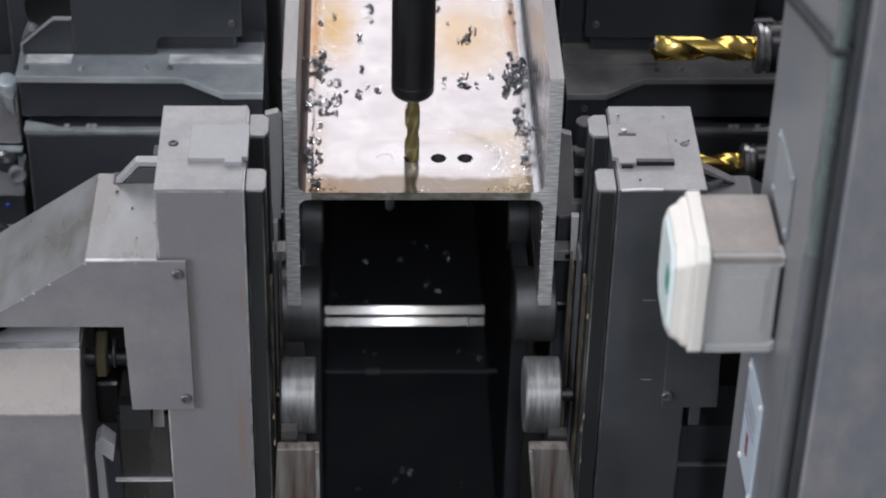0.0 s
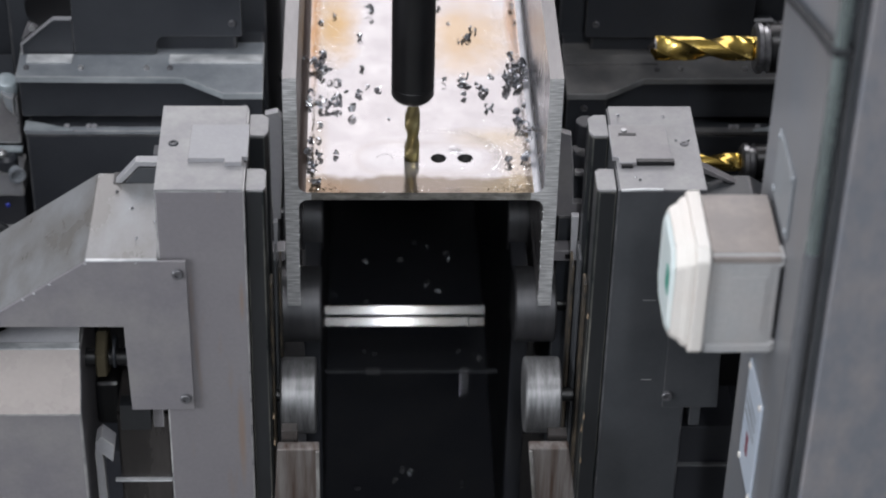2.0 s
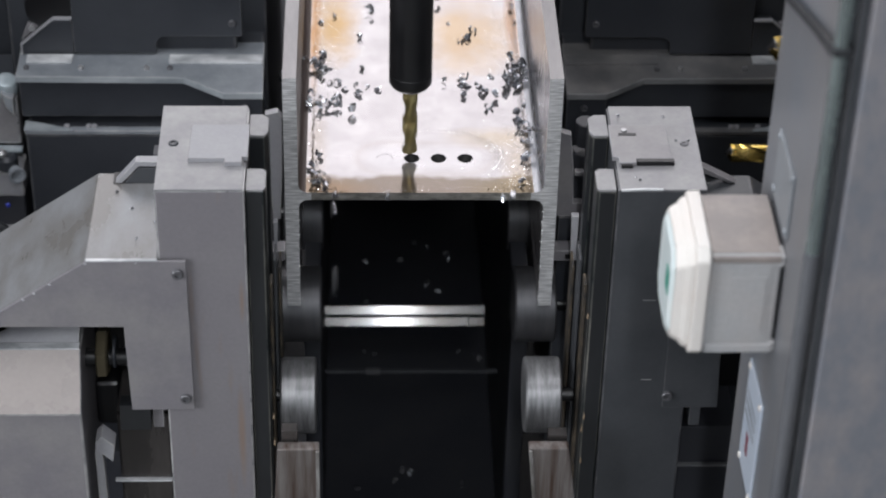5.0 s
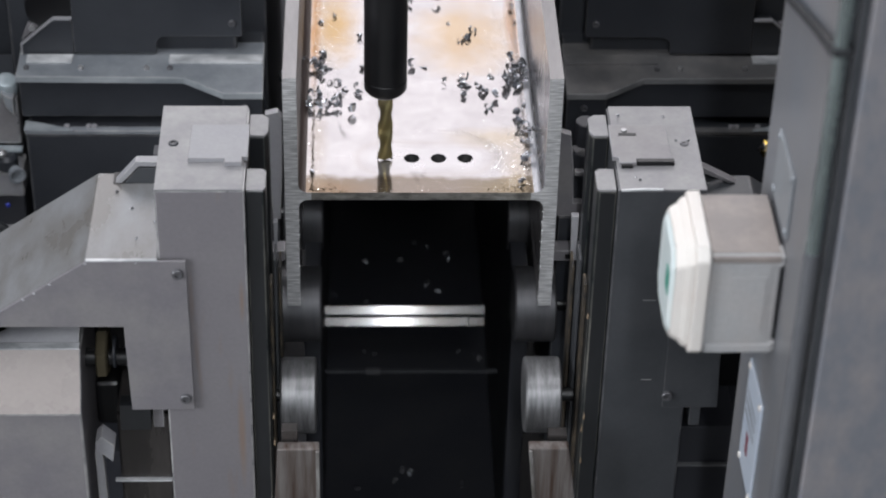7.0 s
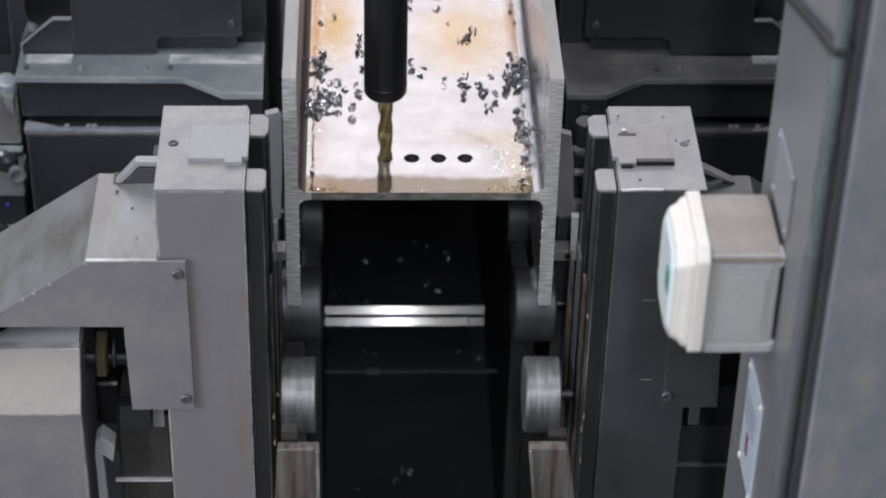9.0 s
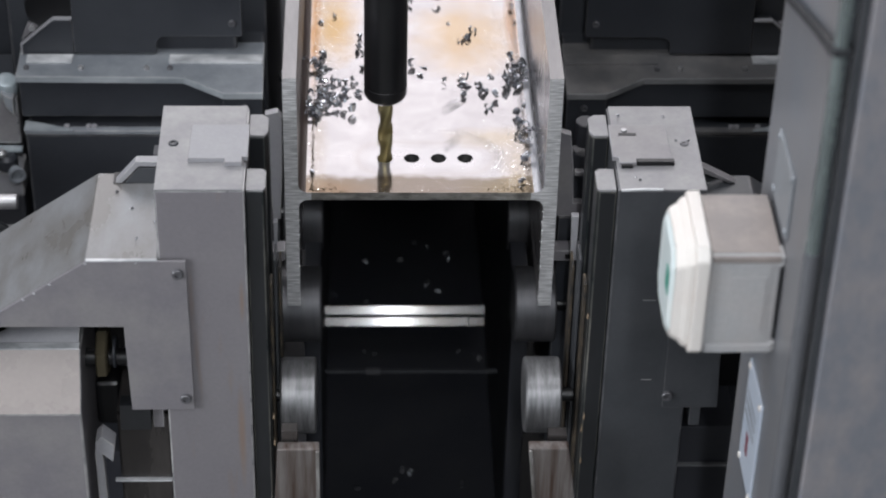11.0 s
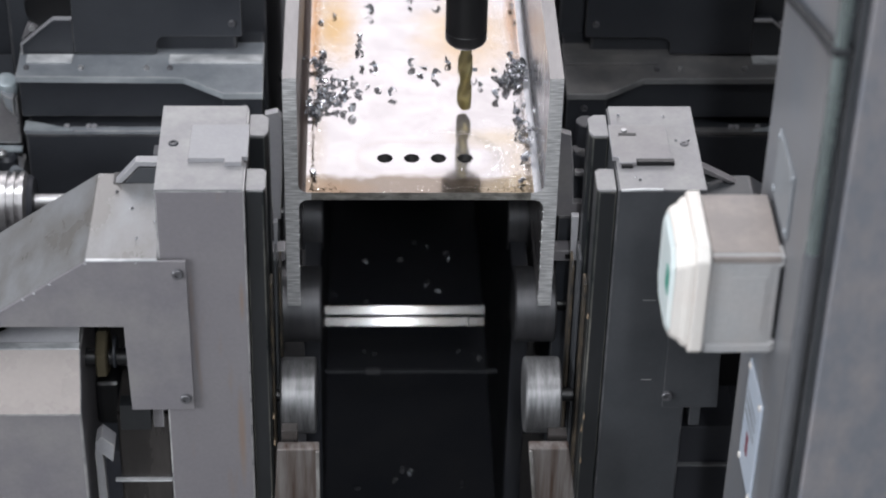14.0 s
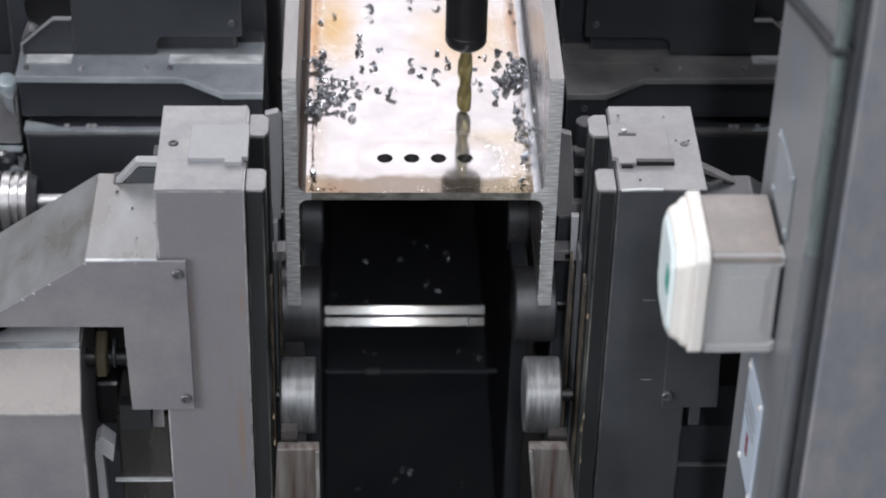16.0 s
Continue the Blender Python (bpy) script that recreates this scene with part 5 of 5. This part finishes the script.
def motions():
    y = HOLE_Y
    # seconds, then where the drill's point is
    rows = [(0.0, -0.0095, y, 1.0495), (2.0, -0.0095, y, 1.0445), (4.0, -0.0095, y, 1.0400), (4.2, -0.0095, y, 1.0395), (4.7, -0.0095, y, 1.0380), (4.95, -0.0095, y, 1.0605), (5.3, -0.0395, y, 1.0605), (5.6, -0.0395, y, 1.0570),
            (6.5, -0.0395, y, 1.0535), (9.0, -0.0395, y, 1.0482), (11.5, -0.0395, y, 1.0443), (13.1, -0.0395, y, 1.0407), (13.2, -0.0395, y, 1.0555), (13.3, -0.0385, y + 0.002, 1.0600), (13.4, -0.0231, 0.0800, 1.0605),
            (13.5, 0.0050, 0.1141, 1.0605), (13.6, 0.0355, 0.1420, 1.0605), (13.7, 0.0525, 0.1618, 1.0605), (14.0, 0.0522, 0.1605, 1.0578), (16.0, 0.0522, 0.1605, 1.0545)]
    walk(SPIN, [(t, pose(px, py, pz + 0.0925)) for t, px, py, pz in rows])
    walk(BIT, [(k / 30, pose(0, 0, 0, 0, 0, -75 * k)) for k in range(481)])
    walk(SLUG, [(0, pose(0, 0, 0)), (6.3, pose(0, 0, 0)), (7.0, pose(0, 0, -0.002)), (13.0, pose(0, 0, -0.019)), (13.3, pose(0, 0, -0.021)), (13.7, pose(0, 0, -0.6639)), (16, pose(0, 0, -0.6639))])
    walk(E_UP, [(0, pose(0.268, 0.22, 1.105)), (4.3, pose(0.268, 0.22, 1.105)), (5.6, pose(0.52, 0.22, 1.105)), (16, pose(0.52, 0.22, 1.105))])
    walk(E_LOW, [(0, pose(0.282, 0.22, 0.943)), (4.3, pose(0.282, 0.22, 0.943)), (5.4, pose(0.412, 0.22, 0.962)), (8.6, pose(0.412, 0.22, 0.962)), (9.2, pose(0.45, 0.22, 0.962)), (16, pose(0.46, 0.22, 0.962))])
    walk(W_CHUCK, [(0, pose(-0.75, 0.2, 0.899)), (9.2, pose(-0.75, 0.2, 0.899)), (11.3, pose(-0.505, 0.2, 0.899)), (11.6, pose(-0.472, 0.2, 0.899)), (12.5, pose(-0.467, 0.2, 0.899)), (14.5, pose(-0.463, 0.2, 0.899)), (16, pose(-0.460, 0.2, 0.899))])

    # a line of chips along the west flange that is washed away while the drill moves on
    for i, (x, y1) in enumerate([(-0.122, 0.131), (-0.119, 0.105), (-0.122, 0.088), (-0.121, 0.072), (-0.122, 0.055), (-0.119, 0.038), (-0.121, 0.019), (-0.122, 0.008), (-0.117, 0.064), (-0.118, 0.048)]):
        ob = chip(x, y1)
        a, b, far = chip_pose(x, y1), pose(x + 0.02, -0.014, WEB_TOP + 0.012, 40, 30, 10), pose(x + 0.03, -0.07, 0.3802, 60, 20, 40)
        walk(ob, [(0, a), (4.7 + 0.06 * i, a), (4.9 + 0.06 * i, b), (5.35 + 0.06 * i, far), (16, far)])
    # chips thrown from the drill: where they come to lie, and when
    FIRST, SECOND = (HOLES[1], y, 1.034), (HOLES[0], y, 1.034)

    def fly(start, t0, x, y1, z=WEB_TOP, leave=None):
        ob = chip(x, y1, z)
        q = chip_pose(*start)
        m = Matrix.Translation(((start[0] + x) / 2, (start[1] + y1) / 2, 1.085)) @ pose(0, 0, 0, RND.uniform(20, 70), RND.uniform(20, 70), RND.uniform(0, 80))
        end = chip_pose(x, y1, z)
        rows = [(0, q), (t0, q), (t0 + 0.1, m), (t0 + 0.2, end)]
        if leave:
            t1, x2, y2, z2 = leave
            far = chip_pose(x2, y2, z2)
            rows += [(t1, end), (t1 + 0.1, Matrix.Translation(((x + x2) / 2, min((y1 + y2) / 2, -0.012) if z2 < 1 else (y1 + y2) / 2, WEB_TOP + 0.01)) @ pose(0, 0, 0, 40, 30, 10)), (t1 + (0.45 if z2 < 1 else 0.25), far)]
            end = far
        walk(ob, rows + [(16, end)])
        return ob

    early = [(-0.090, 0.163), (-0.075, 0.158), (-0.116, 0.033), (0.120, 0.094), (0.115, 0.106), (0.125, 0.099)]
    for i, (x, y1) in enumerate(early):
        fly(FIRST, 0.5 + 0.5 * i, x, y1)
    for t0, x, y1 in ((0.7, 0.094, 0.055), (1.9, 0.083, 0.028), (1.5, -0.091, 0.072), (1.8, -0.036, 0.148)):
        fly(FIRST, t0, x, y1, leave=(4.9, x * 1.1, -0.06, 0.3802))
    for t0, x, y1, x2, y2 in ((0.8, 0.056, 0.192, 0.111, 0.236), (1.2, 0.070, 0.200, 0.118, 0.229), (1.3, 0.076, 0.170, 0.122, 0.241)):
        fly(FIRST, t0, x, y1, leave=(13.55, x2, y2, WEB_TOP + 0.003))
    for i, (x, y1) in enumerate([(-0.003, 0.261), (0.013, 0.251), (-0.075, 0.209), (-0.117, 0.146), (0.124, 0.070), (0.117, 0.019), (0.053, 0.206), (0.091, 0.190), (-0.082, 0.211)]):
        fly(FIRST, 4.25 + 0.04 * i, x, y1)
    for i, (x, y1) in enumerate([(-0.121, 0.194), (-0.117, 0.185), (-0.124, 0.173), (-0.113, 0.193), (-0.109, 0.178), (-0.119, 0.163), (-0.114, 0.156), (-0.125, 0.161), (-0.110, 0.166), (-0.094, 0.192),
                                 (-0.067, 0.293), (-0.065, 0.281), (0.011, 0.236), (0.073, 0.209), (0.116, 0.113), (0.116, 0.099)]):
        fly(SECOND, 6.4 + 0.16 * i, x, y1, WEB_TOP + (0.004 if i < 9 else 0) * RND.random())
    for i, (x, y1) in enumerate([(-0.102, 0.216), (-0.111, 0.221), (-0.085, 0.170), (-0.118, 0.156), (-0.106, 0.209), (-0.099, 0.204), (-0.091, 0.216), (-0.114, 0.211), (-0.105, 0.189), (-0.121, 0.152),
                                 (-0.080, 0.223), (-0.077, 0.199), (0.102, 0.212), (0.113, 0.180), (-0.111, 0.030), (-0.128, 0.010)]):
        fly(SECOND, 9.1 + 0.15 * i, x, y1, WEB_TOP + (0.006 if i < 10 else 0) * RND.random())
    for t0, x, y1, t1 in ((11.35, -0.047, 0.008, 13.2), (11.2, 0.059, 0.039, 13.3)):
        fly(SECOND, t0, x, y1, leave=(t1, x + 0.02, -0.06, 0.3802))
    # loose chips that the moving drill sweeps into the heap by the east flange
    for (x, y1), (x2, y2) in zip([(0.031, 0.218), (0.047, 0.224), (0.056, 0.232), (0.060, 0.215), (0.072, 0.215), (0.091, 0.230), (0.056, 0.207), (0.065, 0.222)],
                                 [(0.068, 0.234), (0.087, 0.239), (0.107, 0.246), (0.104, 0.224), (0.114, 0.222), (0.125, 0.233), (0.114, 0.251), (0.110, 0.230)]):
        ob = chip(x, y1)
        a, b = chip_pose(x, y1), chip_pose(x2, y2, WEB_TOP + 0.003 * RND.random())
        walk(ob, [(0, a), (13.5, a), (13.6, Matrix.Translation(((x + x2) / 2, (y1 + y2) / 2, WEB_TOP + 0.006)) @ pose(0, 0, 0, 30, 20, 20)), (13.75, b), (16, b)])
    for t0, x, y1 in ((13.30, -0.056, 0.251), (13.35, 0.032, 0.261), (13.35, 0.028, 0.230), (13.30, -0.027, 0.193), (14.9, -0.049, 0.292), (14.7, -0.039, 0.190), (15.2, 0.022, 0.283), (14.2, 0.083, 0.271), (14.3, 0.094, 0.274)):
        fly(SECOND if t0 < 14 else (0.0522, 0.1605, 1.034), t0, x, y1)
    # chips flung over the sawn end that fall into the trough: when and where each is in the air
    for t1, x, z in FALLS:
        y1 = -0.03
        fall = (-0.3 + math.sqrt(0.09 + 19.6 * max(0.02, 1.10 - z))) / 9.8
        t0, x0 = t1 - fall, x * 0.82
        q = chip_pose(*(FIRST if t1 < 4 else SECOND))
        a, b, c = RND.uniform(-60, 60), RND.uniform(-60, 60), RND.uniform(0, 90)
        rows = [(0, q), (t0 - 0.09, q)] if t0 > 0.1 else []
        end = None
        for k in range(13):
            tau = max(0.0, -t0) + 0.035 * k
            h = max(0.3815, 1.10 - 0.3 * tau - 4.9 * tau * tau)
            end = pose(x0 + (x - x0) * tau / fall, y1 - 0.05 * tau, h, a + 24 * k, b + 15 * k, c)
            if t0 + tau >= 0:
                if not rows:
                    rows.append((0, end))
                else:
                    rows.append((t0 + tau, end))
            if h <= 0.3815:
                break
        ob = chip(x, y1, 0.3815, 1.05, "steel chip that drops off the beam end into the trough")
        walk(ob, rows + [(16, end)])


motions()
